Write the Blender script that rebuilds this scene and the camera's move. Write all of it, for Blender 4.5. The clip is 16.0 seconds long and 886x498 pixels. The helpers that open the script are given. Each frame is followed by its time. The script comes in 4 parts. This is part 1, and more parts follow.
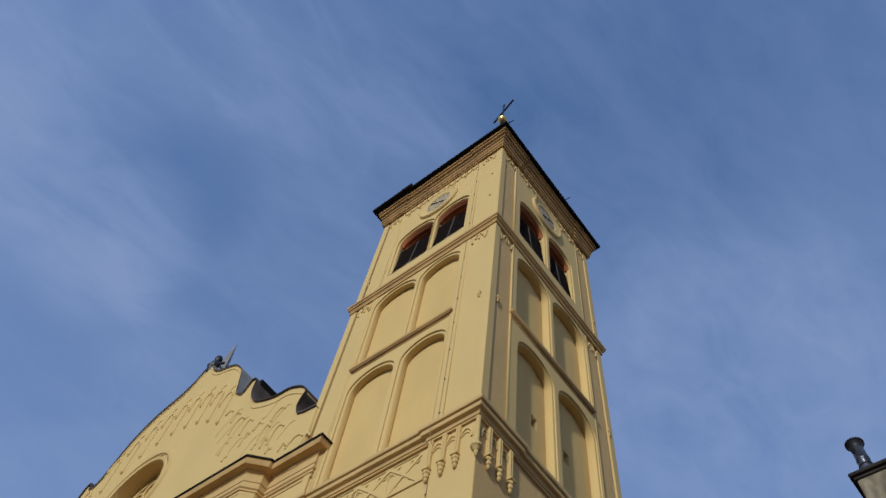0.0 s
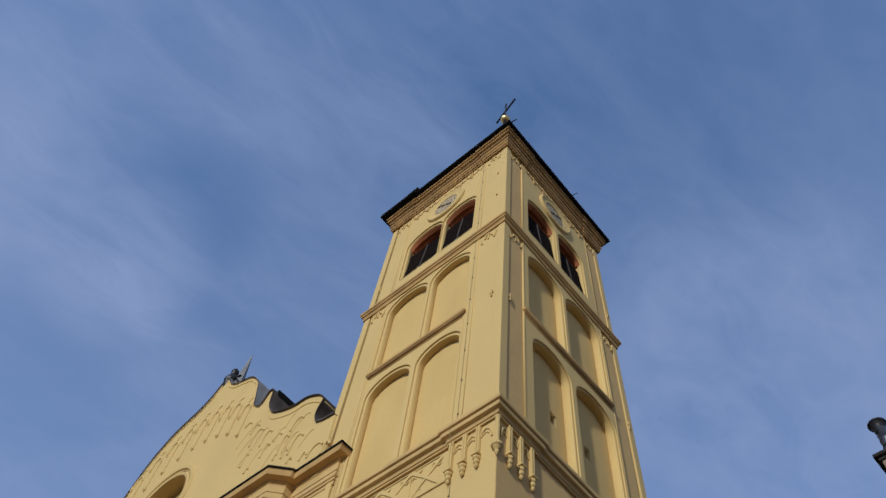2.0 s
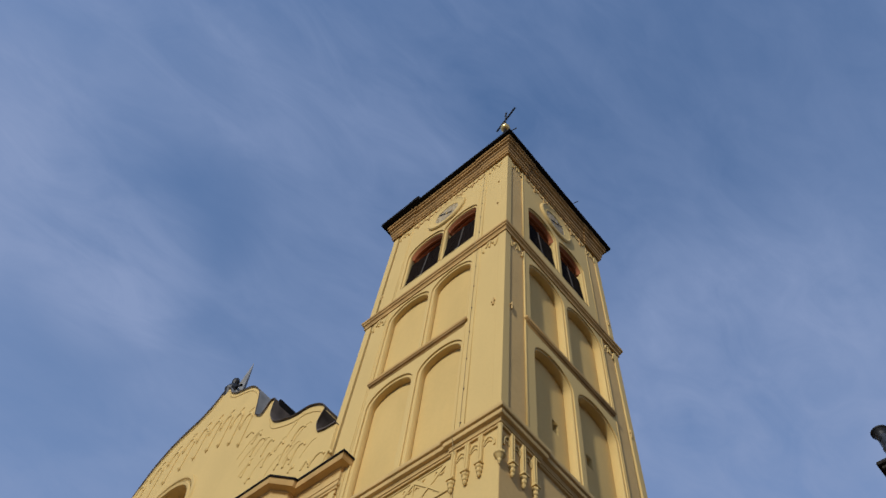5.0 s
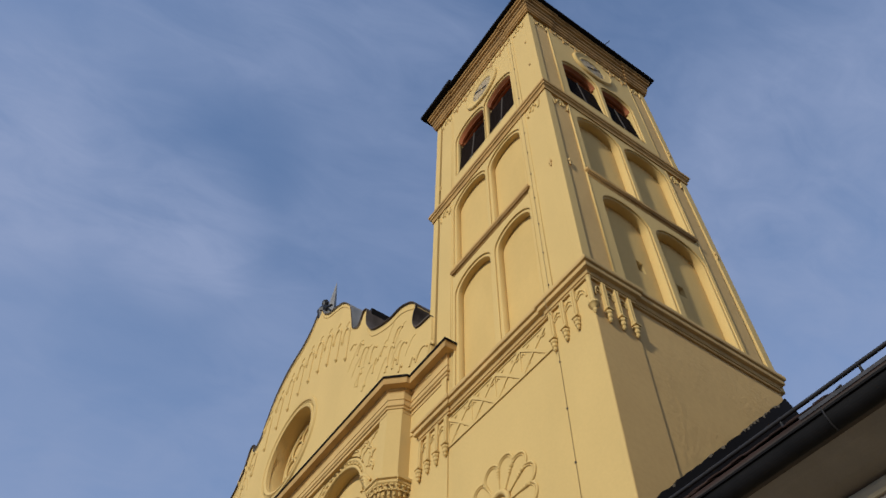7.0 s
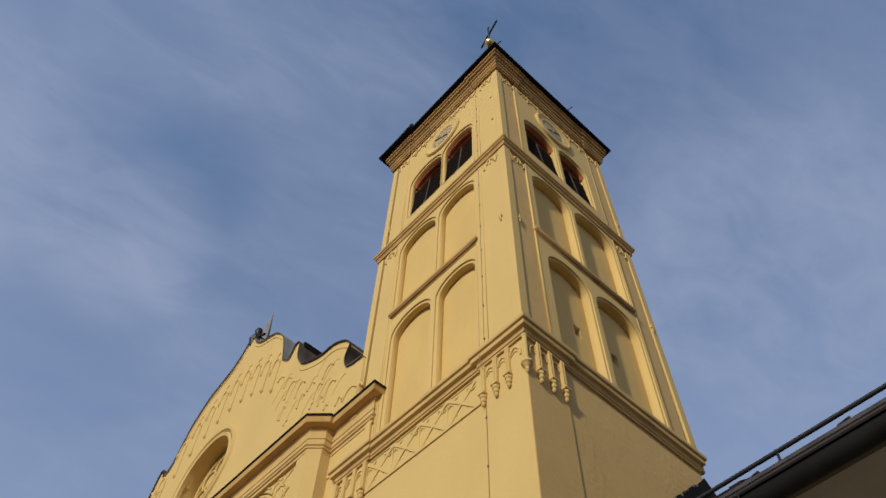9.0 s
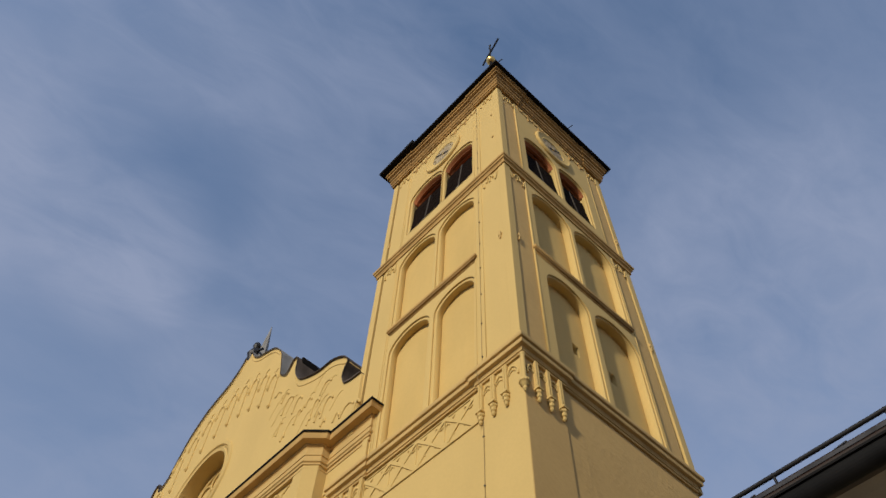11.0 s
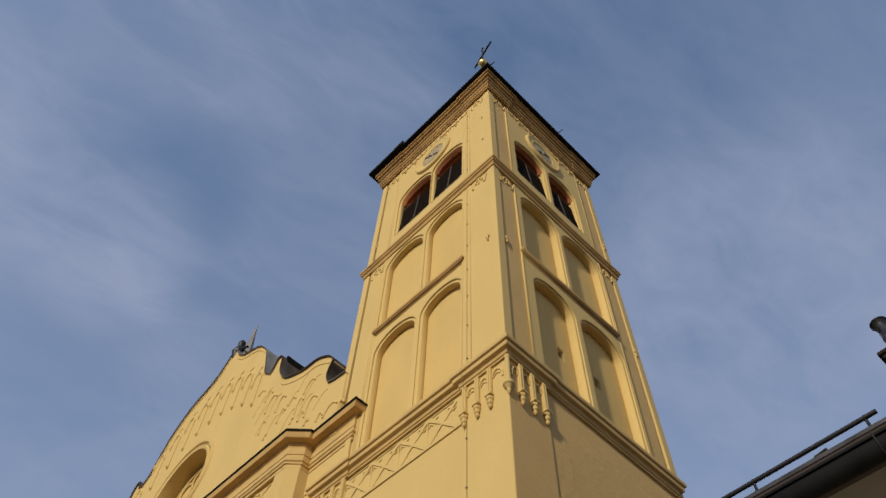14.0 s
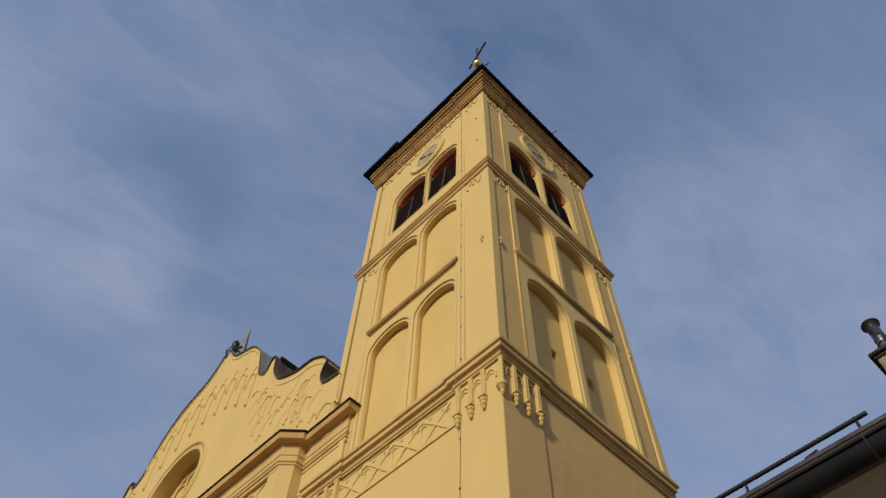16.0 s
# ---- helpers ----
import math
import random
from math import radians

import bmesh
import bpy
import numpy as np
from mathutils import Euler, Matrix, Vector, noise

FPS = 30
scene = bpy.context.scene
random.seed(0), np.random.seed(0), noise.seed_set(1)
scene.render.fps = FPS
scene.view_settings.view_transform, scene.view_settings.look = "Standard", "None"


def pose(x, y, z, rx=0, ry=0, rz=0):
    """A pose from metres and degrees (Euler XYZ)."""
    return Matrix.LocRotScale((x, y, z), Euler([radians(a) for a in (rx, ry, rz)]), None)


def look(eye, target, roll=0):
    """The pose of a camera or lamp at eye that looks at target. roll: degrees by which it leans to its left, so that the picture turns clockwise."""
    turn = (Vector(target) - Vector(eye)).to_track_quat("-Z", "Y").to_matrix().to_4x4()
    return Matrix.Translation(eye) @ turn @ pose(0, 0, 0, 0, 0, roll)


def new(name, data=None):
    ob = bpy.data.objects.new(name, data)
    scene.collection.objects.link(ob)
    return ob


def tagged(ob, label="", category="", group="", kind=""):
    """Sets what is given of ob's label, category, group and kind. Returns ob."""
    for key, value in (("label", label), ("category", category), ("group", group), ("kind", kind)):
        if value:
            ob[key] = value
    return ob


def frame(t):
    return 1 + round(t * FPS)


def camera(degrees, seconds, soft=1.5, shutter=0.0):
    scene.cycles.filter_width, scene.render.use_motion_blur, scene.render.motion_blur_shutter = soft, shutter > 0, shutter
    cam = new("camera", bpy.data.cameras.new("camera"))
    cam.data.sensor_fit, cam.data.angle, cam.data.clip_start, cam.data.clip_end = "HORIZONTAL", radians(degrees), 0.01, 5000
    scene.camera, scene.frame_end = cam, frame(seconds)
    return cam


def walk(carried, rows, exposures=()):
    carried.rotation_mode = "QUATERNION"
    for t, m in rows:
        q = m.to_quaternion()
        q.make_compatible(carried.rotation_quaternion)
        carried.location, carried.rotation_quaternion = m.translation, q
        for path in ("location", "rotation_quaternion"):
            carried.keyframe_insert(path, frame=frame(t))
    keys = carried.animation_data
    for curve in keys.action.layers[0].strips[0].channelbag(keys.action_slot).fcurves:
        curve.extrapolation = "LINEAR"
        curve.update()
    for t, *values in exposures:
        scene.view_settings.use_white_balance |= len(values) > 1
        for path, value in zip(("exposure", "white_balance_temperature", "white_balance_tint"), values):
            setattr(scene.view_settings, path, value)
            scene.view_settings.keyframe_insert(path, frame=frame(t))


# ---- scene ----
cam = camera(59.45, 16.0, soft=1.52)
walk(cam, [
    (0.0, pose(6.541, -7.661, 1.728, 153.15, -5.63, 37.65)),
    (0.5, pose(6.521, -7.667, 1.722, 153.73, -5.78, 37.72)),
    (1.0, pose(6.513, -7.636, 1.698, 153.61, -5.51, 38.07)),
    (1.5, pose(6.519, -7.625, 1.712, 153.00, -5.34, 38.67)),
    (2.0, pose(6.505, -7.656, 1.695, 153.12, -4.89, 40.59)),
    (2.5, pose(6.521, -7.663, 1.678, 153.37, -4.70, 42.03)),
    (3.0, pose(6.540, -7.679, 1.682, 154.40, -4.78, 41.12)),
    (5.5, pose(6.464, -7.694, 1.669, 153.13, -4.75, 40.75)),
    (6.0, pose(6.444, -7.719, 1.609, 151.14, -3.69, 45.09)),
    (6.5, pose(6.402, -7.745, 1.534, 147.37, -1.66, 52.09)),
    (7.0, pose(6.385, -7.773, 1.495, 144.57, -0.75, 55.52)),
    (7.5, pose(6.358, -7.756, 1.464, 143.08, -0.50, 55.38)),
    (8.0, pose(6.350, -7.707, 1.530, 143.61, -0.52, 54.08)),
    (8.5, pose(6.356, -7.677, 1.598, 145.56, -0.97, 50.87)),
    (9.0, pose(6.369, -7.640, 1.618, 148.03, -1.32, 47.67)),
    (11.5, pose(6.426, -7.667, 1.625, 149.50, -1.64, 46.75)),
    (12.0, pose(6.430, -7.646, 1.630, 149.88, -1.81, 45.61)),
    (12.5, pose(6.435, -7.646, 1.616, 149.76, -1.76, 45.63)),
    (13.0, pose(6.404, -7.620, 1.614, 149.44, -1.53, 45.53)),
    (13.5, pose(6.423, -7.634, 1.623, 149.24, -1.55, 45.72)),
    (14.0, pose(6.420, -7.613, 1.636, 149.37, -1.54, 45.67)),
    (14.5, pose(6.416, -7.597, 1.638, 149.30, -1.39, 45.61)),
    (15.0, pose(6.445, -7.623, 1.630, 149.38, -1.18, 45.27)),
    (15.5, pose(6.433, -7.624, 1.631, 149.59, -1.24, 45.43)),
    (16.0, pose(6.448, -7.628, 1.624, 149.39, -1.24, 45.36)),
], exposures=[(0.0, 0.0, 5240, 10), (3.0, 0.05, 5400, 10), (5.5, 0.1, 5600, 10), (7.5, 0.17, 5850, 10), (9.0, 0.16, 6150, 10), (12.0, 0.15, 6310, 10), (16.0, 0.15, 6330, 10)])

# ---------------------------------------------------------------- light
SUN_EL, SUN_AZ = radians(24), radians(16)      # azimuth from -Y towards +X
sun_from = Vector((math.sin(SUN_AZ) * math.cos(SUN_EL), -math.cos(SUN_AZ) * math.cos(SUN_EL), math.sin(SUN_EL)))
sun = new("sun", bpy.data.lights.new("sun", "SUN"))
sun.data.energy, sun.data.angle, sun.data.color = 2.72, radians(2.6), (1.0, 0.91, 0.74)
sun.matrix_world = look(sun_from * 100, (0, 0, 0))

world = bpy.data.worlds.new("sky")
scene.world = world
world.use_nodes = True
wn, wl = world.node_tree.nodes, world.node_tree.links
wn.clear()
w_out, w_bg = wn.new("ShaderNodeOutputWorld"), wn.new("ShaderNodeBackground")
w_sky = wn.new("ShaderNodeTexSky")
w_sky.sky_type, w_sky.sun_disc = "NISHITA", False
w_sky.sun_elevation, w_sky.sun_rotation = SUN_EL, math.pi - SUN_AZ
w_sky.air_density, w_sky.dust_density, w_sky.ozone_density = 1.0, 0.6, 1.6
w_bg.inputs["Strength"].default_value = 0.15
# thin veils of cloud drawn out in one direction over the blue, thicker here and there
w_co = wn.new("ShaderNodeTexCoord")


def w_math(kind, a, b, c=None):
    node = wn.new("ShaderNodeMath")
    node.operation = kind
    for i, v in enumerate((a, b, c)):
        if v is None:
            continue
        if isinstance(v, (int, float)):
            node.inputs[i].default_value = v
        else:
            wl.new(v, node.inputs[i])
    return node.outputs[0]


def w_along(axis):
    node = wn.new("ShaderNodeVectorMath")
    node.operation = "DOT_PRODUCT"
    node.inputs[1].default_value = axis
    wl.new(w_co.outputs["Generated"], node.inputs[0])
    return node.outputs["Value"]


def w_step(value, lo, hi):
    node = wn.new("ShaderNodeMapRange")
    node.interpolation_type = "SMOOTHSTEP"
    node.inputs["From Min"].default_value, node.inputs["From Max"].default_value = lo, hi
    wl.new(value, node.inputs["Value"])
    return node.outputs[0]


WIND = Vector((0.15, 0.98, 0.08)).normalized()
ACROSS = WIND.cross(Vector((0, 0, 1))).normalized()
ABOVE = ACROSS.cross(WIND)


def w_noise(along, across, detail, rough, warp, shift):
    comb, node = wn.new("ShaderNodeCombineXYZ"), wn.new("ShaderNodeTexNoise")
    for i, (axis, scale) in enumerate(((WIND, along), (ACROSS, across), (ABOVE, across))):
        wl.new(w_math("MULTIPLY_ADD", w_along(axis), scale, shift), comb.inputs[i])
    node.inputs["Scale"].default_value, node.inputs["Detail"].default_value = 1.0, detail
    node.inputs["Roughness"].default_value, node.inputs["Distortion"].default_value = rough, warp
    wl.new(comb.outputs[0], node.inputs["Vector"])
    return node.outputs["Fac"]


veil = w_noise(2.6, 6.5, 7, 0.55, 0.5, 3.1)
wisp = w_noise(7.0, 17.0, 7, 0.6, 0.9, 8.4)
puff = w_noise(1.7, 2.4, 4, 0.5, 0.3, 5.7)
density = w_math("MULTIPLY_ADD", w_along((0.0, 0.0, 1.0)), -1.0, 1.23)
for layer, gain in ((veil, 0.7), (wisp, 0.43), (puff, 0.4)):
    density = w_math("ADD", density, w_math("MULTIPLY_ADD", layer, gain, -0.5 * gain))
texture = w_math("MULTIPLY_ADD", w_math("ADD", veil, wisp), 1.3, -0.3)
for toward, spread, gain in (((-0.62, -0.17, 0.77), 9, 0.42), ((-0.62, 0.03, 0.783), 7, 0.4), ((-0.36, -0.01, 0.93), 9, 0.14), ((-0.28, 0.14, 0.948), 6, 0.12),
                             ((-0.1, 0.61, 0.787), 14, 0.2), ((0.04, 0.37, 0.928), 15, -0.13), ((-0.53, 0.05, 0.845), 6, -0.2), ((-0.72, 0.05, 0.69), 7, -0.15)):
    bank = w_step(w_along(Vector(toward).normalized()), math.cos(radians(spread)), 1.0)
    density = w_math("MULTIPLY_ADD", w_math("MULTIPLY", bank, texture), gain, density)
w_mix = wn.new("ShaderNodeMix")
w_mix.data_type = "RGBA"
w_mix.inputs[7].default_value = (1.74, 2.02, 2.8, 1)
wl.new(w_math("MINIMUM", w_math("MAXIMUM", density, 0.04), 0.95), w_mix.inputs[0])
wl.new(w_sky.outputs[0], w_mix.inputs[6])
wl.new(w_mix.outputs[2], w_bg.inputs[0])
wl.new(w_bg.outputs[0], w_out.inputs[0])


# ---------------------------------------------------------------- materials
def mat(name, colour, rough=0.85, metal=0.0, stain=0.12, grain=40.0, bump=0.15, stain_scale=0.6, tone=None, dist=0.01, sheen=0.25, fall=0.4, patchy=False):
    m = bpy.data.materials.new(name)
    m.use_nodes = True
    n, l = m.node_tree.nodes, m.node_tree.links
    b = n["Principled BSDF"]
    b.inputs["Roughness"].default_value, b.inputs["Metallic"].default_value, b.inputs["Specular IOR Level"].default_value = rough, metal, sheen
    geo = n.new("ShaderNodeNewGeometry")
    big, fine = n.new("ShaderNodeTexNoise"), n.new("ShaderNodeTexNoise")
    big.inputs["Scale"].default_value, big.inputs["Detail"].default_value = stain_scale, 6
    fine.inputs["Scale"].default_value, fine.inputs["Detail"].default_value = grain, 5
    stretch = n.new("ShaderNodeVectorMath")
    stretch.operation = "MULTIPLY"
    stretch.inputs[1].default_value = (1.0, 1.0, fall)
    l.new(geo.outputs["Position"], stretch.inputs[0])
    l.new(stretch.outputs[0], big.inputs["Vector"])
    l.new(geo.outputs["Position"], fine.inputs["Vector"])
    ramp = n.new("ShaderNodeMapRange")
    ramp.inputs["From Min"].default_value, ramp.inputs["From Max"].default_value = 0.35, 0.7
    l.new(big.outputs["Fac"], ramp.inputs["Value"])
    mix = n.new("ShaderNodeMix")
    mix.data_type = "RGBA"
    dark = tone or tuple(c * (1 - stain * 2.2) for c in colour)
    mix.inputs[6].default_value, mix.inputs[7].default_value = (*colour, 1), (*dark, 1)
    sc = n.new("ShaderNodeMath")
    sc.operation = "MULTIPLY"
    sc.inputs[1].default_value = min(1.0, stain * 4)
    l.new(ramp.outputs[0], sc.inputs[0])
    l.new(sc.outputs[0], mix.inputs[0])
    mix2 = n.new("ShaderNodeMix")
    mix2.data_type, mix2.blend_type = "RGBA", "MULTIPLY"
    mix2.inputs[0].default_value = stain
    l.new(mix.outputs[2], mix2.inputs[6])
    l.new(fine.outputs["Fac"], mix2.inputs[7])
    l.new(mix2.outputs[2], b.inputs["Base Color"])
    bp = n.new("ShaderNodeBump")
    bp.inputs["Strength"].default_value, bp.inputs["Distance"].default_value = bump, dist
    if patchy:      # lumpy in some patches, trowelled smooth in others
        gate = n.new("ShaderNodeMath")
        gate.operation = "MULTIPLY"
        l.new(fine.outputs["Fac"], gate.inputs[0])
        l.new(ramp.outputs[0], gate.inputs[1])
        l.new(gate.outputs[0], bp.inputs["Height"])
    else:
        l.new(fine.outputs["Fac"], bp.inputs["Height"])
    l.new(bp.outputs[0], b.inputs["Normal"])
    return m


YELLOW = (0.632, 0.442, 0.16)
M_PLASTER = mat("yellow_plaster", YELLOW, 0.9, stain=0.085, grain=16, bump=0.26, stain_scale=0.9)
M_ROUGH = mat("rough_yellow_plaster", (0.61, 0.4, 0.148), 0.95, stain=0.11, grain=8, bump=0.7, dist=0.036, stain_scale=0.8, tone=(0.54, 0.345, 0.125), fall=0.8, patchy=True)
M_SIDE = mat("brownish_yellow_render", (0.61, 0.4, 0.148), 0.95, stain=0.11, grain=10, bump=0.3, dist=0.02, stain_scale=0.8, tone=(0.54, 0.345, 0.125), fall=0.8)
M_RECESS = mat("aged_yellow_plaster", (0.635, 0.435, 0.15), 0.92, stain=0.1, grain=14, bump=0.2, stain_scale=1.2)
M_LEDGE = mat("weathered_yellow_stone", (0.62, 0.415, 0.155), 0.9, stain=0.13, grain=18, bump=0.2, stain_scale=1.5)
M_ROOF = mat("dark_roof_metal", (0.014, 0.012, 0.011), 0.9, 0.0, stain=0.2, grain=12, sheen=0.1)
M_TILE = mat("brown_roof_tile", (0.05, 0.027, 0.02), 0.85, stain=0.25, grain=10)
M_LOUVRE_VOID = mat("dark_louvre_wood_and_void", (0.014, 0.008, 0.005), 0.95, stain=0.2, grain=30, sheen=0.05)
M_REDWOOD = mat("red_brown_wood", (0.5, 0.17, 0.055), 0.8, stain=0.3, grain=20)
M_DIAL = mat("cream_dial", (0.5, 0.39, 0.22), 0.6, stain=0.2, stain_scale=3.0, bump=0.05, sheen=0.2)
M_DIAL_MID = mat("worn_dial_centre", (0.46, 0.35, 0.2), 0.6, stain=0.2, stain_scale=5.0)
M_BLACK = mat("black_void", (0.015, 0.015, 0.016), 0.5)
M_MARK = mat("faded_brown_paint", (0.26, 0.18, 0.08), 0.7)
M_GOLD = mat("gilt", (0.8, 0.56, 0.2), 0.33, 1.0, stain=0.08)
M_IRON = mat("dark_iron", (0.028, 0.026, 0.026), 0.5, 0.2)
M_ZINC = mat("grey_zinc_sheet", (0.36, 0.34, 0.31), 0.6, 0.2, stain=0.2, stain_scale=2.0)
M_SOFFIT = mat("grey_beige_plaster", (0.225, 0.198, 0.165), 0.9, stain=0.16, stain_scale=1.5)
M_CREAM = mat("cream_plaster", (0.5, 0.44, 0.31), 0.9, stain=0.08)
M_CHIM = mat("weathered_chimney_render", (0.33, 0.265, 0.165), 0.95, stain=0.25, grain=10, bump=0.7, stain_scale=7.0, tone=(0.1, 0.078, 0.05), dist=0.02)
# dark brown that carries the shade of undersides and recesses in its colour
M_SHADED = mat("shade_dark_moulding", (0.36, 0.21, 0.07), 0.9, stain=0.2, grain=18, stain_scale=1.5)
# browner than the ledges: shade and warm bounce of undersides put into the colour
M_CORNICE = mat("brown_shaded_cornice", (0.55, 0.338, 0.115), 0.9, stain=0.16, grain=18, stain_scale=1.5)
M_SLAB = mat("mossy_dark_slab", (0.05, 0.04, 0.03), 0.95, stain=0.3, grain=10, bump=0.5, stain_scale=4.0)
M_PIPE = mat("dull_grey_pipe", (0.2, 0.2, 0.22), 0.35, 0.8, stain=0.3, stain_scale=5.0)
M_GUTTER = mat("dark_weathered_gutter", (0.007, 0.006, 0.0055), 0.6, 0.0, stain=0.3, stain_scale=4.0, sheen=0.12)
M_SHEET = mat("dull_grey_roof_sheet", (0.075, 0.07, 0.07), 0.5, 0.3, stain=0.3, grain=9, stain_scale=3.0)
M_CAP = mat("dark_brown_capping", (0.13, 0.1, 0.08), 0.8, stain=0.25, stain_scale=3.0)
M_BOARD = mat("dark_brown_board", (0.05, 0.038, 0.03), 0.8, stain=0.2)
# one brown for the weathering and for shade below the roof overhang
M_EAVES = mat("brown_weathered_shaded_eaves", (0.43, 0.24, 0.07), 0.85, stain=0.22, grain=14, stain_scale=2.0)
M_OLDWOOD = mat("grey_old_wood", (0.1, 0.08, 0.06), 0.8, stain=0.2)
M_GLASS = mat("dark_window_glass", (0.02, 0.016, 0.013), 0.15, stain=0.1, bump=0.02)
M_WIRE = mat("yellowed_wire", (0.42, 0.3, 0.13), 0.6, 0.3)
# warm, light tint chosen for the bounce it throws up under the cornices
M_GROUND = mat("paving", (0.3, 0.24, 0.165), 0.9, stain=0.15, grain=6)


# ---------------------------------------------------------------- shapes
def thing(name, at, label, category, group=""):
    return tagged(new(name), label, category, group) if at is None else place(tagged(new(name), label, category, group), at)


def place(ob, at):
    ob.matrix_basis = at if isinstance(at, Matrix) else Matrix.Translation(at)
    return ob


def part(name, mesh, material, parent, label="", m=None, smooth=False):
    """One mesh object under a thing or a part; mesh: a bmesh in world axes, or mesh data."""
    if isinstance(mesh, bmesh.types.BMesh):
        bmesh.ops.recalc_face_normals(mesh, faces=mesh.faces)
        data = bpy.data.meshes.new(name)
        mesh.to_mesh(data)
        mesh.free()
        mesh = data
        if smooth:
            mesh.polygons.foreach_set("use_smooth", [True] * len(mesh.polygons))
    if material and not mesh.materials:
        mesh.materials.append(material)
    ob = new(name, mesh)
    if parent:
        ob.parent = parent
        root = Matrix.Identity(4)
        p = parent
        while p:
            root = p.matrix_basis @ root if p.parent is None else p.matrix_parent_inverse @ p.matrix_basis @ root
            p = p.parent
        ob.matrix_parent_inverse = root.inverted()
    if m is not None:
        ob.matrix_basis = m
    if label:
        ob["label"] = label
    return ob


def box(x0, x1, y0, y1, z0, z1, bevel=0.0, bm=None):
    b = bmesh.new()
    bmesh.ops.create_cube(b, size=1)
    bmesh.ops.transform(b, matrix=Matrix.Translation(((x0 + x1) / 2, (y0 + y1) / 2, (z0 + z1) / 2)) @ Matrix.Diagonal((abs(x1 - x0), abs(y1 - y0), abs(z1 - z0), 1)), verts=b.verts)
    if bevel:
        bmesh.ops.bevel(b, geom=b.edges[:], offset=bevel, segments=2, profile=0.5, affect="EDGES")
    return b if bm is None else join(bm, b)


def join(a, b):
    data = bpy.data.meshes.new("tmp")
    b.to_mesh(data)
    b.free()
    a.from_mesh(data)
    bpy.data.meshes.remove(data)
    return a


FRONT = Matrix(((-1, 0, 0, 0), (0, 0, -1, 0), (0, 1, 0, 0), (0, 0, 0, 1)))   # (u, z, n) -> tower front
SIDE = Matrix(((0, 0, 1, 0), (1, 0, 0, 0), (0, 1, 0, 0), (0, 0, 0, 1)))      # (u, z, n) -> tower side


def plate(loops, n0, n1, m=None, bevel=0.0):
    """A slab in (u, z) with holes, from depth n0 to n1, edges rounded; m places it."""
    cu = bpy.data.curves.new("plate", "CURVE")
    cu.dimensions, cu.fill_mode = "2D", "BOTH"
    cu.extrude, cu.bevel_depth, cu.bevel_resolution = abs(n1 - n0) / 2 - bevel, bevel, 1
    cu.offset = -bevel
    for pts in loops:
        sp = cu.splines.new("POLY")
        sp.points.add(len(pts) - 1)
        for q, (a, b) in zip(sp.points, pts):
            q.co = (a, b, 0, 1)
        sp.use_cyclic_u = True
    ob = bpy.data.objects.new("plate", cu)
    data = bpy.data.meshes.new_from_object(ob)
    bpy.data.objects.remove(ob)
    bpy.data.curves.remove(cu)
    b = bmesh.new()
    b.from_mesh(data)
    bpy.data.meshes.remove(data)
    bmesh.ops.remove_doubles(b, verts=b.verts, dist=0.0005)
    bmesh.ops.transform(b, matrix=(m or Matrix.Identity(4)) @ Matrix.Translation((0, 0, (n0 + n1) / 2)), verts=b.verts)
    return b


def tube(points, r, closed=False, m=None, sides=4, flat=1.0):
    """A rod along points, as raised stucco lines, wires and pipes need."""
    cu = bpy.data.curves.new("tube", "CURVE")
    cu.dimensions, cu.bevel_depth, cu.bevel_resolution, cu.use_fill_caps = "3D", r, sides // 2 - 1, True
    sp = cu.splines.new("POLY")
    sp.points.add(len(points) - 1)
    for q, c in zip(sp.points, points):
        q.co = (*c, 1)
    sp.use_cyclic_u = closed
    ob = bpy.data.objects.new("tube", cu)
    data = bpy.data.meshes.new_from_object(ob)
    bpy.data.objects.remove(ob)
    bpy.data.curves.remove(cu)
    b = bmesh.new()
    b.from_mesh(data)
    bpy.data.meshes.remove(data)
    if m is not None:
        bmesh.ops.transform(b, matrix=m, verts=b.verts)
    return b


def lathe(profile, steps=20, m=None):
    """A turned body: profile of (radius, height)."""
    b = bmesh.new()
    rings = [[b.verts.new((r * math.cos(2 * math.pi * k / steps), r * math.sin(2 * math.pi * k / steps), z)) for k in range(steps)] for r, z in profile]
    for lo, hi in zip(rings, rings[1:]):
        for k in range(steps):
            b.faces.new((lo[k], lo[(k + 1) % steps], hi[(k + 1) % steps], hi[k]))
    b.faces.new(rings[0][::-1])
    b.faces.new(rings[-1])
    if m is not None:
        bmesh.ops.transform(b, matrix=m, verts=b.verts)
    return b


def ring(profile, steps=48, m=None):
    """A closed moulding turned round an open middle: profile of (radius, height)."""
    b = bmesh.new()
    rows = [[b.verts.new((r * math.cos(2 * math.pi * k / steps), r * math.sin(2 * math.pi * k / steps), z)) for r, z in profile] for k in range(steps)]
    n = len(profile)
    for k in range(steps):
        for i in range(n):
            b.faces.new((rows[k][i], rows[k][(i + 1) % n], rows[(k + 1) % steps][(i + 1) % n], rows[(k + 1) % steps][i]))
    if m is not None:
        bmesh.ops.transform(b, matrix=m, verts=b.verts)
    return b


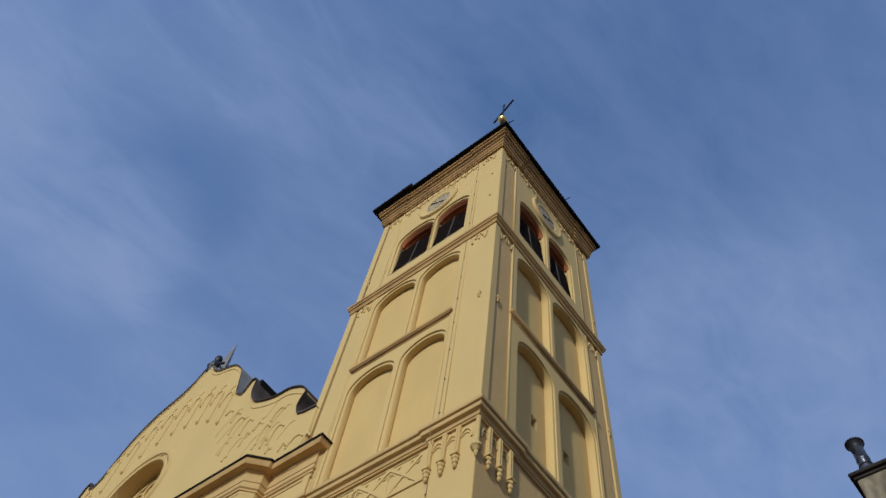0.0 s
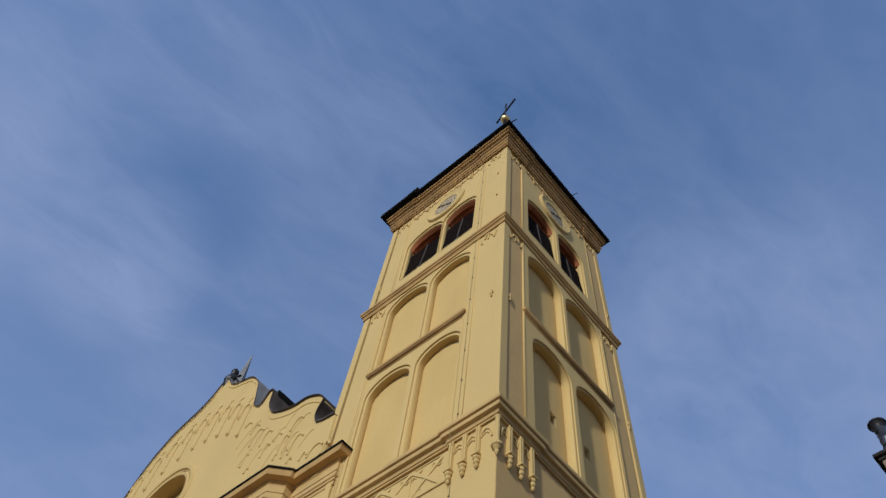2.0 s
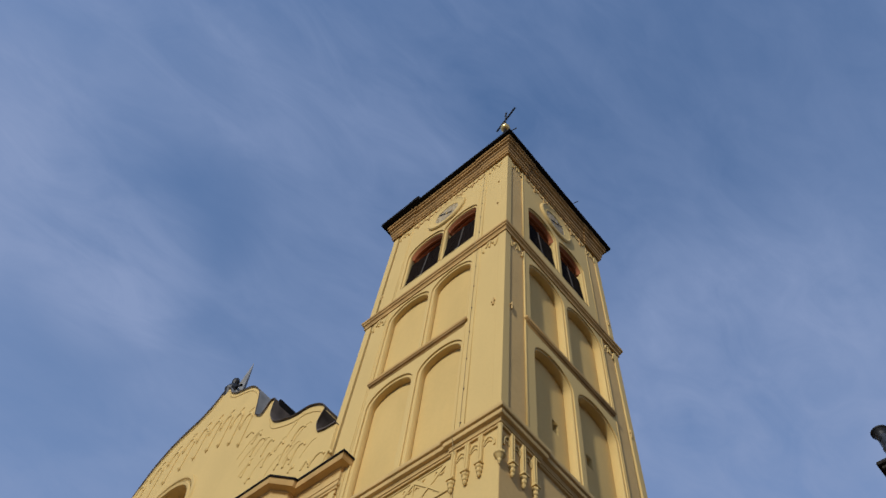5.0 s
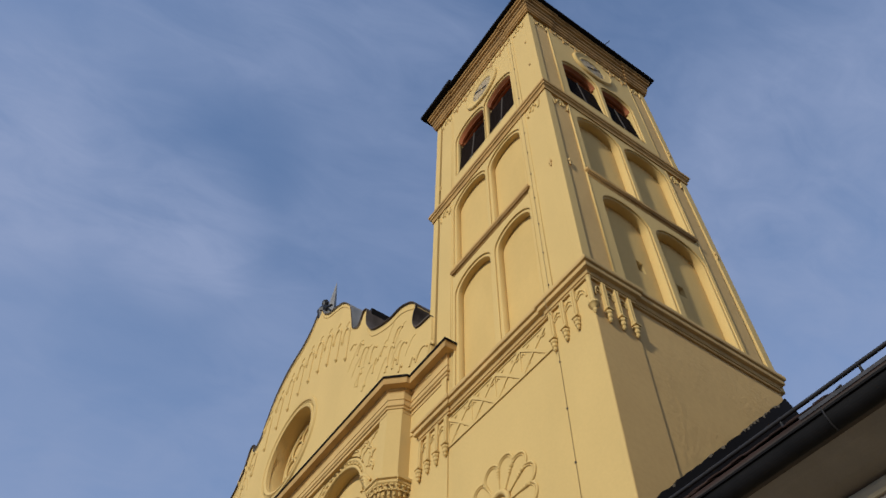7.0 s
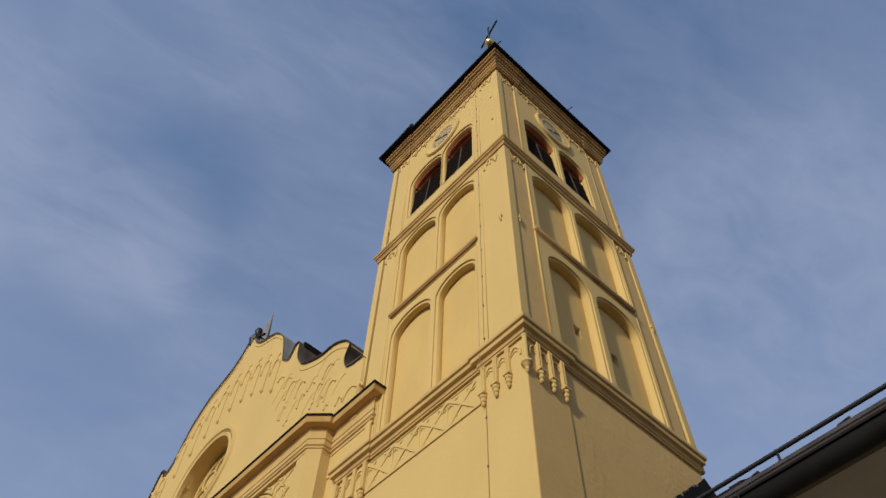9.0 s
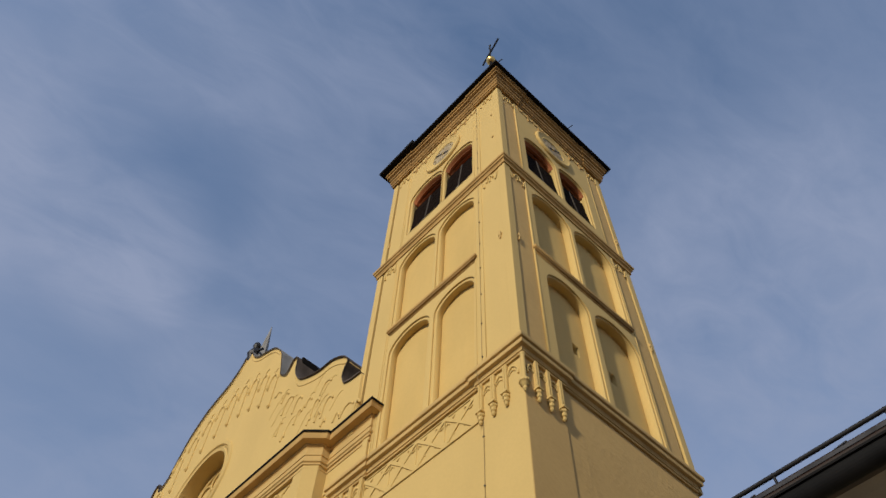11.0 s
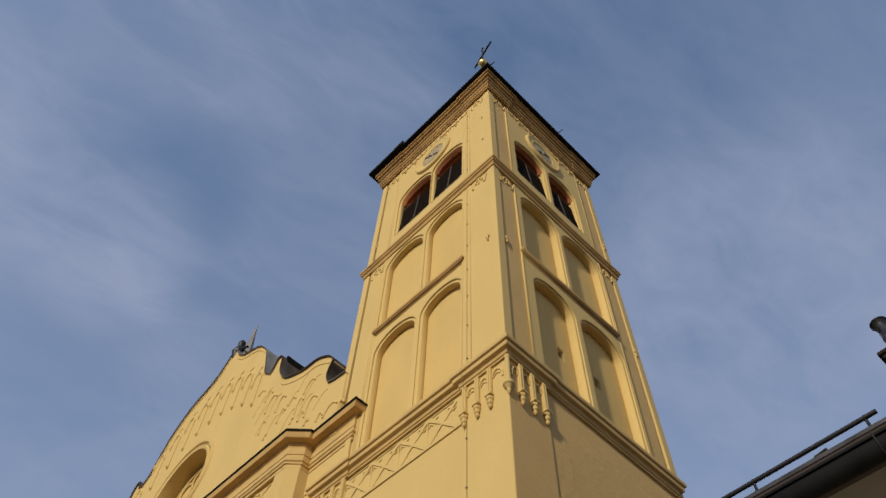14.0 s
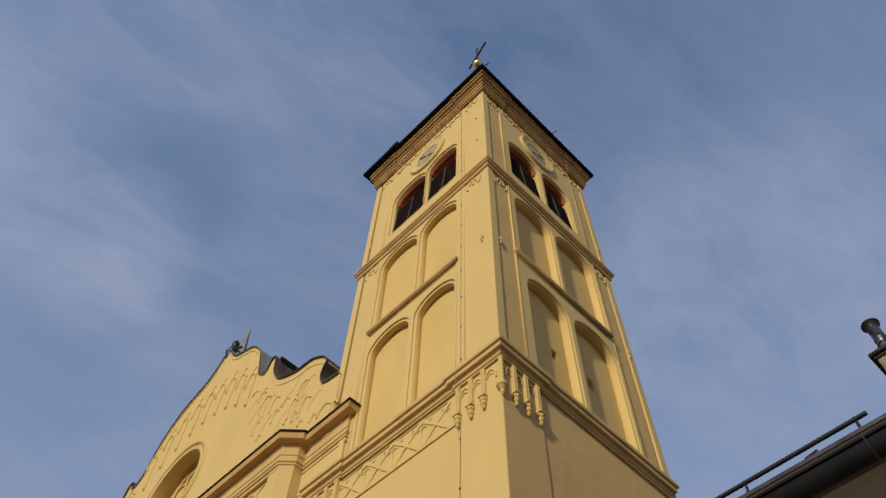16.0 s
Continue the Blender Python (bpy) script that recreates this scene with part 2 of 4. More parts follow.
def sweep(path, profile):
    """A moulding of profile (out, z) along a level open path of (x, y); 'out' lies to the right of the way."""
    b = bmesh.new()
    rows = []
    for i, p in enumerate(path):
        p = Vector(p)
        d0 = (p - Vector(path[i - 1])).normalized() if i else (Vector(path[1]) - p).normalized()
        d1 = (Vector(path[i + 1]) - p).normalized() if i < len(path) - 1 else d0
        n0, n1 = Vector((d0.y, -d0.x)), Vector((d1.y, -d1.x))
        n = (n0 + n1) / (1 + n0.dot(n1))
        rows.append([b.verts.new((p.x + n.x * o, p.y + n.y * o, z)) for o, z in profile])
    for r0, r1 in zip(rows, rows[1:]):
        for k in range(len(profile)):
            j = (k + 1) % len(profile)
            b.faces.new((r0[k], r1[k], r1[j], r0[j]))
    b.faces.new(rows[0])
    b.faces.new(rows[-1][::-1])
    return b


def arched(u0, u1, z0, zc, steps=14, rise=1.0):
    """Outline of a round-headed opening, its crown at zc; rise below 1 flattens the head."""
    r, c = (u1 - u0) / 2, (u0 + u1) / 2
    pts = [(u0, z0), (u1, z0)]
    return pts + [(c + r * math.cos(math.pi * k / steps), zc - r * rise + r * rise * math.sin(math.pi * k / steps)) for k in range(steps + 1)]


def rect(u0, u1, z0, z1):
    return [(u0, z0), (u1, z0), (u1, z1), (u0, z1)]


def smooth_line(pts, steps=6):
    """A soft curve through the points."""
    out = []
    P = [Vector(p) for p in pts]
    for i in range(len(P) - 1):
        a, b, c, d = P[max(i - 1, 0)], P[i], P[i + 1], P[min(i + 2, len(P) - 1)]
        for k in range(steps):
            t = k / steps
            out.append(0.5 * ((2 * b) + (c - a) * t + (2 * a - 5 * b + 4 * c - d) * t * t + (3 * b - a - 3 * c + d) * t ** 3))
    return [tuple(p) for p in out] + [tuple(P[-1])]


LEAF_MESH = bpy.data.meshes.new("leaf")
_leaf = bmesh.new()
for f in (-0.045, 0.0, 0.045):     # a lobed leaf that curls over at its tip
    _leaf = join(_leaf, tube([(0.0, f * 0.4, -0.17), (0.02, f * 0.8, -0.06), (0.04, f * 1.3, 0.06), (0.1, f * 1.5, 0.13), (0.14, f * 1.4, 0.1), (0.13, f * 1.2, 0.05)], 0.03, sides=4))
_leaf.to_mesh(LEAF_MESH)
_leaf.free()


# ---------------------------------------------------------------- ground
part("ground", box(-300, 300, -300, 300, -0.5, 0), M_GROUND, None)
tagged(bpy.data.objects["ground"], "unseen street paving, tinted warm for bounce light", "ground", kind="structure")

# added out of view: shades part of the street and limits its bounce light
part("south_shade_wall", box(-60, 60, -26.5, -26, 0, 6.4), M_CREAM, None)
tagged(bpy.data.objects["south_shade_wall"], "unseen plain cream wall added to shade the street", "wall", kind="structure")

# ---------------------------------------------------------------- tower
tower = thing("church_tower", (-3, 3, 0), "tall yellow plastered church tower with blind arches and cornices", "tower")
# solid dark block in place of the unlit interior behind the openings
part("core", box(-5.35, -0.65, 0.65, 5.3, 0.0, 31.2), M_LOUVRE_VOID, tower)
part("lower_wall", join(join(box(-6.0, -0.03, 0.02, 5.72, 0.0, 14.1), box(-6.0, -5.0, -0.02, 1.0, 0.0, 14.1, 0.012)), box(-1.18, 0.005, -0.02, 1.15, 0.0, 14.1, 0.012)), M_PLASTER, tower)
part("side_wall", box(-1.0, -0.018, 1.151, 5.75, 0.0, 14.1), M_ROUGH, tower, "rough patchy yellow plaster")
# thin plate over the corner's side face, browner than the front plaster
part("corner_side", box(-0.2, 0.012, -0.006, 1.1505, 0.0, 14.1, 0.005), M_SIDE, tower, "brownish yellow render")

part("rear_wall", join(box(-5.98, -5.3, 0.3, 5.85, 14.0, 31.0), box(-5.7, -0.3, 5.3, 5.86, 14.0, 31.0)), M_PLASTER, tower)
LEDGE = [(-0.1, 14.06), (0.035, 14.06), (0.04, 14.09), (0.022, 14.1), (0.028, 14.12), (0.055, 14.13), (0.06, 14.16), (0.045, 14.17), (0.07, 14.23), (0.145, 14.25), (0.155, 14.28), (0.155, 14.34), (0.14, 14.35), (0.15, 14.375), (0.195, 14.39), (0.205, 14.43), (0.2, 14.5), (0.17, 14.53), (-0.03, 14.78), (-0.1, 14.78)]
part("main_cornice", sweep([(-6.1, 0.6), (-6.1, -0.035), (-4.92, -0.035), (-4.92, 0.0), (-1.24, 0.0), (-1.24, -0.035), (0.035, -0.035), (0.035, 1.2), (0.0, 1.2), (0.0, 5.66), (-0.6, 5.66)], LEDGE), M_LEDGE, tower, "weathered moulded stone cornice")


PIER, FLAT = 0.26, 0.72
PROUD = Matrix.Translation((0, 0, 0.01))


def curl(u, z, s, flip):
    """A small stucco tendril."""
    pts = []
    for k in range(9):
        a = k / 8 * 4.2
        r = s * (0.5 - 0.09 * a)
        pts.append((u + flip * (s * 0.55 * (k / 8) + r * math.sin(a) * 0.5), z - s * 0.6 * (k / 8) + r * math.cos(a) * 0.4, 0.0))
    return pts


# belfry shutters lean outwards at the foot
LEAN = Matrix(((1, 0, 0, 0), (0, 1, 0, 0), (0, -0.075, 1, 0.075 * 27.4), (0, 0, 0, 1)))


def bay_face(m, low, high, belfry, edge, lo, hi, holes, deep, strip_mat):
    """One tower face: two tiers of blind arches, the belfry openings and the corner strips."""
    bays = [(a, b, 14.6, 18.84) for a, b in low] + [(a, b, 19.5, 23.34) for a, b in high]
    field = rect(lo, hi, 14.4, 23.7)
    arcade = part("blind_arcade", join(plate([field] + [arched(a - edge, b + edge, z0, zc + edge, 18, FLAT) for a, b, z0, zc in bays], 0.0, -0.05, m, 0.014),
                                       plate([field] + [arched(*q, 18, FLAT) for q in bays], -0.05, -deep - 0.001, m, 0.02)), M_PLASTER, tower)
    part("recess_wall", plate([rect(0.3, 5.7, 14.2, 23.7)] + holes, -deep, -0.66, m), M_RECESS, arcade)
    top = rect(lo, hi, 23.7, 31.0)
    part("belfry_wall", join(plate([top] + [arched(a - edge, b + edge, 24.88, 27.87 + edge, 18, FLAT) for a, b in belfry], 0.0, -0.06, m, 0.014),
                             plate([top] + [arched(a, b, 24.88, 27.87, 18, FLAT) for a, b in belfry], -0.06, -0.2, m, 0.02)), M_PLASTER, tower)
    part("belfry_lining", plate([rect(0.3, 5.7, 23.7, 31.0)] + [arched(a - 0.03, b + 0.03, 24.85, 27.9, 18, FLAT) for a, b in belfry], -0.2, -0.66, m), M_PLASTER, tower)
    back = -0.012 if m is FRONT else -0.04
    for u0, u1 in ((PIER, lo), (hi, 5.62)):
        strip = part("corner_panel", join(plate([rect(u0, u1, 14.4, 23.7)], back, -0.272, m), plate([rect(u0, u1, 23.7, 31.0)], back, -0.272, m)), strip_mat, tower)
        for z in (23.35, 30.2):
            c = (u0 + u1) / 2
            orn = bmesh.new()
            for f in (-1, 1):
                orn = join(orn, tube(curl(c, z, 0.3, f), 0.034, m=m @ Matrix.Translation((0, 0, back + 0.018))))
                orn = join(orn, tube([(c + f * 0.3, z - 0.05, back + 0.015), (c + f * 0.27, z - 0.3, back + 0.015), (c + f * 0.22, z - 0.42, back + 0.015)], 0.032, m=m))
            orn = join(orn, tube([(c, z + 0.05, back + 0.01), (c, z - 0.3, back + 0.01)], 0.034, m=m))
            part("stucco_tendril", orn, M_PLASTER, strip)
    # fine vertical fillets beside the bays
    for u in ((lo + 0.02, lo + 0.3, hi - 0.02, hi - 0.1) if m is FRONT else (lo + 0.02, hi - 0.02)):
        part("fillet", join(plate([rect(u - 0.015, u + 0.015, 14.8, 23.5)], 0.014, -0.01, m), plate([rect(u - 0.015, u + 0.015, 24.05, 30.2)], 0.014, -0.01, m)), M_PLASTER, tower)
    for a, b in belfry:
        r, c = (b - a) / 2, (a + b) / 2
        hoop = lambda w0, h0, w1, h1: [(c + w0 * math.cos(math.pi * q / 16), 27.87 - r * FLAT + FLAT * h0 * math.sin(math.pi * q / 16)) for q in range(17)] + [(c + w1 * math.cos(math.pi * q / 16), 27.87 - r * FLAT + FLAT * h1 * math.sin(math.pi * q / 16)) for q in range(16, -1, -1)]
        win = part("belfry_window", plate([hoop(r + 0.01, r + 0.01, r - 0.002, r - 0.05)], -0.1, -0.6, m), M_REDWOOD, tower, "red-brown arched wooden belfry window")
        part("arch_board", plate([hoop(r - 0.004, r - 0.045, r - 0.03, r - 0.17)], -0.2, -0.3, m, 0.01), M_REDWOOD, win)
        part("arch_rib", plate([hoop(r - 0.02, r - 0.15, r - 0.04, r - 0.25)], -0.34, -0.42, m, 0.01), M_REDWOOD, win)
        part("tympanum_board", plate([arched(a - 0.01, b + 0.01, 26.6, 27.87, 18, FLAT)], -0.56, -0.6, m), M_REDWOOD, win)
        part("shutter", plate([rect(a - 0.02, b + 0.02, 24.86, 27.05)], -0.27, -0.3, m @ LEAN), M_LOUVRE_VOID, win, "dark wooden shutter")
        for k in range(11):
            z = 25.05 + k * 0.185
            for f in (-1, 1):
                part("slat", plate([rect(c + f * 0.04, c + f * (r - 0.08), z, z + 0.025)], -0.262, -0.272, m @ LEAN), M_LOUVRE_VOID, win)
        part("mullion", plate([rect(c - 0.02, c + 0.02, 24.95, 27.05)], -0.245, -0.272, m @ LEAN), M_OLDWOOD, win)
        part("sill", plate([rect(a + 0.02, b - 0.02, 24.8, 24.87)], 0.0, -0.4, m), M_LEDGE, win)
        part("sill_block", plate([rect(c - 0.06, c + 0.06, 24.88, 25.0)], -0.03, -0.12, m, 0.01), M_CREAM, win)
    near_end = lo + 0.24 if m is FRONT else lo - 0.02
    course = part("string_course", plate([rect(near_end, hi - 0.1, 19.37, 19.49)], 0.1, -0.02, m, 0.02), M_CORNICE, tower)
    # lower band coloured dark for the shade below the lip
    part("bed_mould", plate([rect(near_end + 0.04, hi - 0.14, 19.3, 19.38)], 0.07, -0.02, m, 0.01), M_SHADED, course)
    part("under_fillet", plate([rect(near_end + 0.08, hi - 0.2, 19.22, 19.25)], 0.03, -0.02, m, 0.008), M_CORNICE, course)
    # lambrequin of small scallops below the eaves
    fr = bmesh.new()
    count = 13
    for k in range(count):
        u = lo + 0.15 + (hi - lo - 0.3) * (k + 0.5) / count
        r = (hi - lo - 0.3) / count / 2
        fr = join(fr, tube([(u - r, 30.3, 0.0), (u - r * 0.85, 30.12, 0.0), (u - r * 0.4, 30.0, 0.0), (u, 29.98, 0.0), (u + r * 0.4, 30.0, 0.0), (u + r * 0.85, 30.12, 0.0), (u + r, 30.3, 0.0)], 0.026, m=m @ PROUD))
        if k % 2:
            fr = join(fr, tube([(u + r, 30.28, 0.0), (u + r, 29.95, 0.0), (u + r + 0.03, 29.74, 0.0)], 0.036, m=m @ PROUD))
    part("scalloped_frieze", fr, M_CORNICE, tower)


bay_face(FRONT, ((1.44, 2.82), (3.16, 4.66)), ((1.41, 2.88), (3.16, 4.74)), ((1.46, 2.86), (3.05, 4.63)), 0.09, 1.0, 4.97, [], 0.25, M_PLASTER)
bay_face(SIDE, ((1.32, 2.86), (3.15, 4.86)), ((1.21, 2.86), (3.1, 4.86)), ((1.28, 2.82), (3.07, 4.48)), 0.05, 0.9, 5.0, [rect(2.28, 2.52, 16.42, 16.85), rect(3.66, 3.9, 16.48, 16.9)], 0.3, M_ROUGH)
for x, y in ((0, 0), (-6, 0), (0, 5.98)):
    sx, sy = (-1 if x == 0 else 1), (1 if y == 0 else -1)
    post = box(x, x + sx * PIER, y, y + sy * PIER, 14.2, 31.0, 0.015)
    for v in post.verts:
        if y > 1 and v.co.y > 5.7 and v.co.z > 20:
            v.co.y -= 0.14
    part("corner_pier", post, M_PLASTER, tower)
BELT = [(-0.1, 23.5), (0.04, 23.5), (0.045, 23.58), (0.02, 23.6), (0.06, 23.68), (0.1, 23.7), (0.105, 23.78), (0.14, 23.8), (0.145, 23.9), (0.1, 23.95), (-0.02, 24.06), (-0.1, 24.06)]
part("belfry_cornice", sweep([(-6.0, 0.8), (-6.0, 0.0), (0.0, 0.0), (0.0, 5.92), (-0.8, 5.92)], BELT), M_CORNICE, tower, "weathered moulded stone cornice")
EAVE_LOW = [(-0.1, 30.42), (0.05, 30.42), (0.055, 30.52), (0.09, 30.54), (0.09, 30.72), (0.13, 30.76), (0.14, 30.88), (0.1, 30.91), (0.1, 30.95), (-0.1, 30.95)]
EAVE_MID = [(-0.1, 30.951), (0.11, 30.951), (0.12, 31.0), (0.17, 31.03), (0.18, 31.13), (0.14, 31.16), (0.14, 31.2), (-0.1, 31.2)]
EAVE_TOP = [(-0.1, 31.201), (0.17, 31.201), (0.25, 31.24), (0.26, 31.33), (0.22, 31.36), (0.24, 31.42), (0.3, 31.45), (0.31, 31.62), (-0.1, 31.629)]
EAVE_PATH = [(-6.0, 5.0), (-6.0, -0.03), (-4.95, -0.03), (-4.95, 0.0), (-1.1, 0.0), (-1.1, -0.03), (0.03, -0.03), (0.03, 1.05), (0.0, 1.05), (0.0, 4.95), (0.03, 4.95), (0.03, 5.9), (-5.0, 5.9)]
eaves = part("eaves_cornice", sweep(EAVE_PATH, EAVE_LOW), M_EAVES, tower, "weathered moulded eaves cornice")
# recessed band coloured darker, for the shade in the hollow
part("eaves_cavetto", sweep(EAVE_PATH, EAVE_MID), M_SHADED, eaves, "brown stained and shaded moulding")
part("eaves_corona", sweep(EAVE_PATH, EAVE_TOP), M_EAVES, eaves, "brown stained and shaded moulding")
# small dentils along the eaves
for k in range(24):
    u = 0.12 + k * 0.25
    for m in (FRONT, SIDE):
        part("dentil", plate([rect(u, u + 0.1, 30.56, 30.66)], 0.105, 0.02, m), M_EAVES, tower)
b = bmesh.new()
base = [b.verts.new(c) for c in ((-6.46, -0.48, 31.76), (0.47, -0.48, 31.76), (0.47, 6.36, 31.76), (-6.46, 6.36, 31.76))]
low = [b.verts.new((v.co.x, v.co.y, 31.63)) for v in base]
top = b.verts.new((-2.88, 3.02, 46.2))
for i in range(4):
    j = (i + 1) % 4
    b.faces.new((base[i], base[j], top))
    b.faces.new((low[i], low[j], base[j], base[i]))
b.faces.new(low)
roof = part("roof", b, M_ROOF, tower, "steep dark sheet-metal pyramid roof")
part("roof_hatch", join(box(-4.95, -4.4, -0.55, 0.4, 31.7, 31.97, 0.02), box(-6.5, -4.5, -0.57, 0.2, 31.64, 31.82, 0.02)), M_ROOF, roof)
part("roof_stub", tube([(0.42, 3.72, 31.78), (0.62, 3.88, 32.08)], 0.02), M_IRON, roof)

# stucco arcades with colonnettes on face-shaped corbels below the main cornice
COL = join(box(-0.06, 0.06, -0.02, 0.04, 13.24, 14.1), join(lathe([(0.026, 13.25), (0.026, 14.08)], 8, Matrix.Translation((-0.03, -0.03, 0))), lathe([(0.026, 13.25), (0.026, 14.08)], 8, Matrix.Translation((0.03, -0.03, 0)))))
col_mesh = bpy.data.meshes.new("colonnette")
COL.to_mesh(col_mesh)
COL.free()
corb = join(box(-0.085, 0.085, -0.085, 0.07, 13.3, 13.35, 0.01), join(lathe([(0.05, 13.18), (0.082, 13.22), (0.085, 13.26), (0.06, 13.3)], 7), lathe([(0.012, 12.98), (0.04, 13.01), (0.05, 13.05), (0.035, 13.08), (0.062, 13.11), (0.066, 13.16), (0.05, 13.2)], 8)))
corb_mesh = bpy.data.meshes.new("corbel")
corb.to_mesh(corb_mesh)
corb.free()
col_mesh.materials.append(M_PLASTER)
corb_mesh.materials.append(M_PLASTER)
stations = [(FRONT, u) for u in (0.45, 0.8, 1.16, 5.03, 5.4, 5.76, 6.12)] + [(SIDE, u) for u in (0.33, 0.68, 1.04)]
for m, u in stations:
    n = 0.035
    at = Matrix.Translation(m @ Vector((u, 0, n))) @ Matrix.Rotation(0 if m is FRONT else math.pi / 2, 4, "Z")
    pier = part("colonnette", col_mesh, M_PLASTER, tower, m=at)
    part("corbel", corb_mesh, M_PLASTER, tower, m=Matrix.Translation(m @ Vector((u, 0, 0.055)) + Vector((0, 0, -0.09))) @ Matrix.Rotation(0 if m is FRONT else math.pi / 2, 4, "Z"))
part("corner_colonnette", join(lathe([(0.05, 13.25), (0.05, 14.0), (0.07, 14.08)], 10, Matrix.Translation((0.03, -0.03, 0))), lathe([(0.01, 12.95), (0.045, 13.02), (0.04, 13.08), (0.09, 13.16), (0.12, 13.19), (0.12, 13.25), (0.06, 13.29)], 12, Matrix.Translation((0.03, -0.03, 0)))), M_PLASTER, tower)
for m, us in ((FRONT, (0.08, 0.45, 0.8, 1.16)), (FRONT, (5.03, 5.4, 5.76, 6.12)), (SIDE, (0.06, 0.33, 0.68, 1.04))):
    for a, c in zip(us, us[1:]):
        mid, r = (a + c) / 2, (c - a) / 2 - 0.03
        pts = [(mid - r, 13.6, 0.03), (mid - r, 13.74, 0.03), (mid - r * 0.6, 13.86, 0.03), (mid, 13.93, 0.03), (mid + r * 0.6, 13.86, 0.03), (mid + r, 13.74, 0.03), (mid + r, 13.6, 0.03)]
        trefoil = [(mid + 0.55 * r * math.cos(t * 0.7) * (1 + 0.3 * math.cos(2.1 * t)), 13.72 + 0.55 * r * math.sin(t * 0.7), 0.028) for t in range(5)]
        part("pointed_arch", join(tube(pts, 0.025, m=m), tube(trefoil, 0.018, m=m)), M_PLASTER, tower)
# lattice band
n_x = 4
step = (4.97 - 1.4) / n_x
holes, cusps = [], []
for k in range(n_x):
    u0, u1 = 1.4 + k * step, 1.4 + (k + 1) * step
    um, z0, z1 = (u0 + u1) / 2, 13.17, 13.96
    zm = (z0 + z1) / 2
    g = 0.05
    holes += [[(u0 + 1.6 * g, z1), (um, zm + g), (u1 - 1.6 * g, z1)], [(u0 + 1.6 * g, z0), (u1 - 1.6 * g, z0), (um, zm - g)],
              [(u0 + 0.012, z0 + 1.4 * g), (um - g, zm), (u0 + 0.012, z1 - 1.4 * g)], [(u1 - 0.012, z0 + 1.4 * g), (u1 - 0.012, z1 - 1.4 * g), (um + g, zm)]]
    # a small pointed cusp springs from the middle of each bar and each half panel
    for du, dz, lean in ((-0.2, 0.28, 1), (0.2, 0.28, -1), (-0.2, -0.2, -1), (0.2, -0.2, 1), (-0.34, 0.17, -1), (0.34, 0.17, 1)):
        cusps.append((um + du, zm + dz, lean))
band = part("lattice_band", plate([rect(1.24, 5.0, 13.11, 13.98)] + holes, 0.014, -0.03, FRONT, 0.006), M_PLASTER, tower)
part("band_back", plate([rect(1.24, 5.0, 13.11, 13.98)], -0.013, -0.019, FRONT), M_PLASTER, band)
part("band_moulding", join(tube([(1.24, 13.115, -0.006), (5.0, 13.115, -0.006)], 0.012, m=FRONT), tube([(5.0, 13.12, -0.006), (5.0, 13.95, -0.006)], 0.012, m=FRONT)), M_PLASTER, band)
for cu, cz, lean in cusps:
    part("cusp", tube([(cu - 0.05, cz - lean * 0.04, -0.01), (cu - 0.01, cz + lean * 0.015, 0.0), (cu + 0.035, cz + lean * 0.02, 0.0), (cu + 0.055, cz - lean * 0.04, -0.01)], 0.017, m=FRONT), M_PLASTER, band)

# rosette on the tower front
RU, RZ = 3.26, 10.53
SUNK = Matrix.Translation((0, 0, -0.01))
ROSE = FRONT @ Matrix.Translation((RU, RZ, 0))
rose = part("rosette", ring([(0.22, -0.02), (0.34, -0.02), (0.34, 0.03), (0.32, 0.07), (0.27, 0.075), (0.235, 0.05), (0.225, -0.01)], 36, ROSE), M_PLASTER, tower, smooth=True)
part("hub_disc", lathe([(0.23, -0.025), (0.23, -0.012), (0.1, -0.006), (0.02, -0.005)], 24, ROSE), M_RECESS, rose)
for k in range(12):
    a = 2 * math.pi * (k + 0.5) / 12
    d, t = (math.cos(a), math.sin(a)), (-math.sin(a), math.cos(a))
    P = lambda r, s: (RU + d[0] * r + t[0] * s, RZ + d[1] * r + t[1] * s, 0.0)
    for name, rad, wide, deep in (("petal", 0.03, 0.25, 0.27), ("petal_rib", 0.016, 0.2, 0.21)):
        part(name, tube([P(0.84 + deep * math.sin(q * math.pi / 10), wide * math.cos(q * math.pi / 10)) for q in range(11)], rad, m=FRONT @ SUNK), M_PLASTER, rose)
    e = 2 * math.pi * k / 12
    Q = ROSE @ SUNK @ Matrix.Rotation(e, 4, "Z") @ Matrix.Rotation(math.pi / 2, 4, "Y")
    part("spoke", lathe([(0.028, 0.33), (0.036, 0.36), (0.024, 0.4), (0.022, 0.62), (0.028, 0.66), (0.04, 0.68), (0.026, 0.71), (0.044, 0.74), (0.028, 0.77), (0.048, 0.8), (0.05, 0.84), (0.026, 0.87)], 8, Q), M_PLASTER, rose)
    part("stud", lathe([(0.012, -0.03), (0.03, 0.01), (0.012, 0.03)], 6, FRONT @ Matrix.Translation((RU + 0.165 * math.cos(a), RZ + 0.165 * math.sin(a), 0))), M_PLASTER, rose)
    if k % 2:
        part("stud", lathe([(0.012, -0.03), (0.028, 0.01), (0.012, 0.03)], 6, FRONT @ Matrix.Translation((RU + 0.085 * math.cos(a), RZ + 0.085 * math.sin(a), 0))), M_PLASTER, rose)

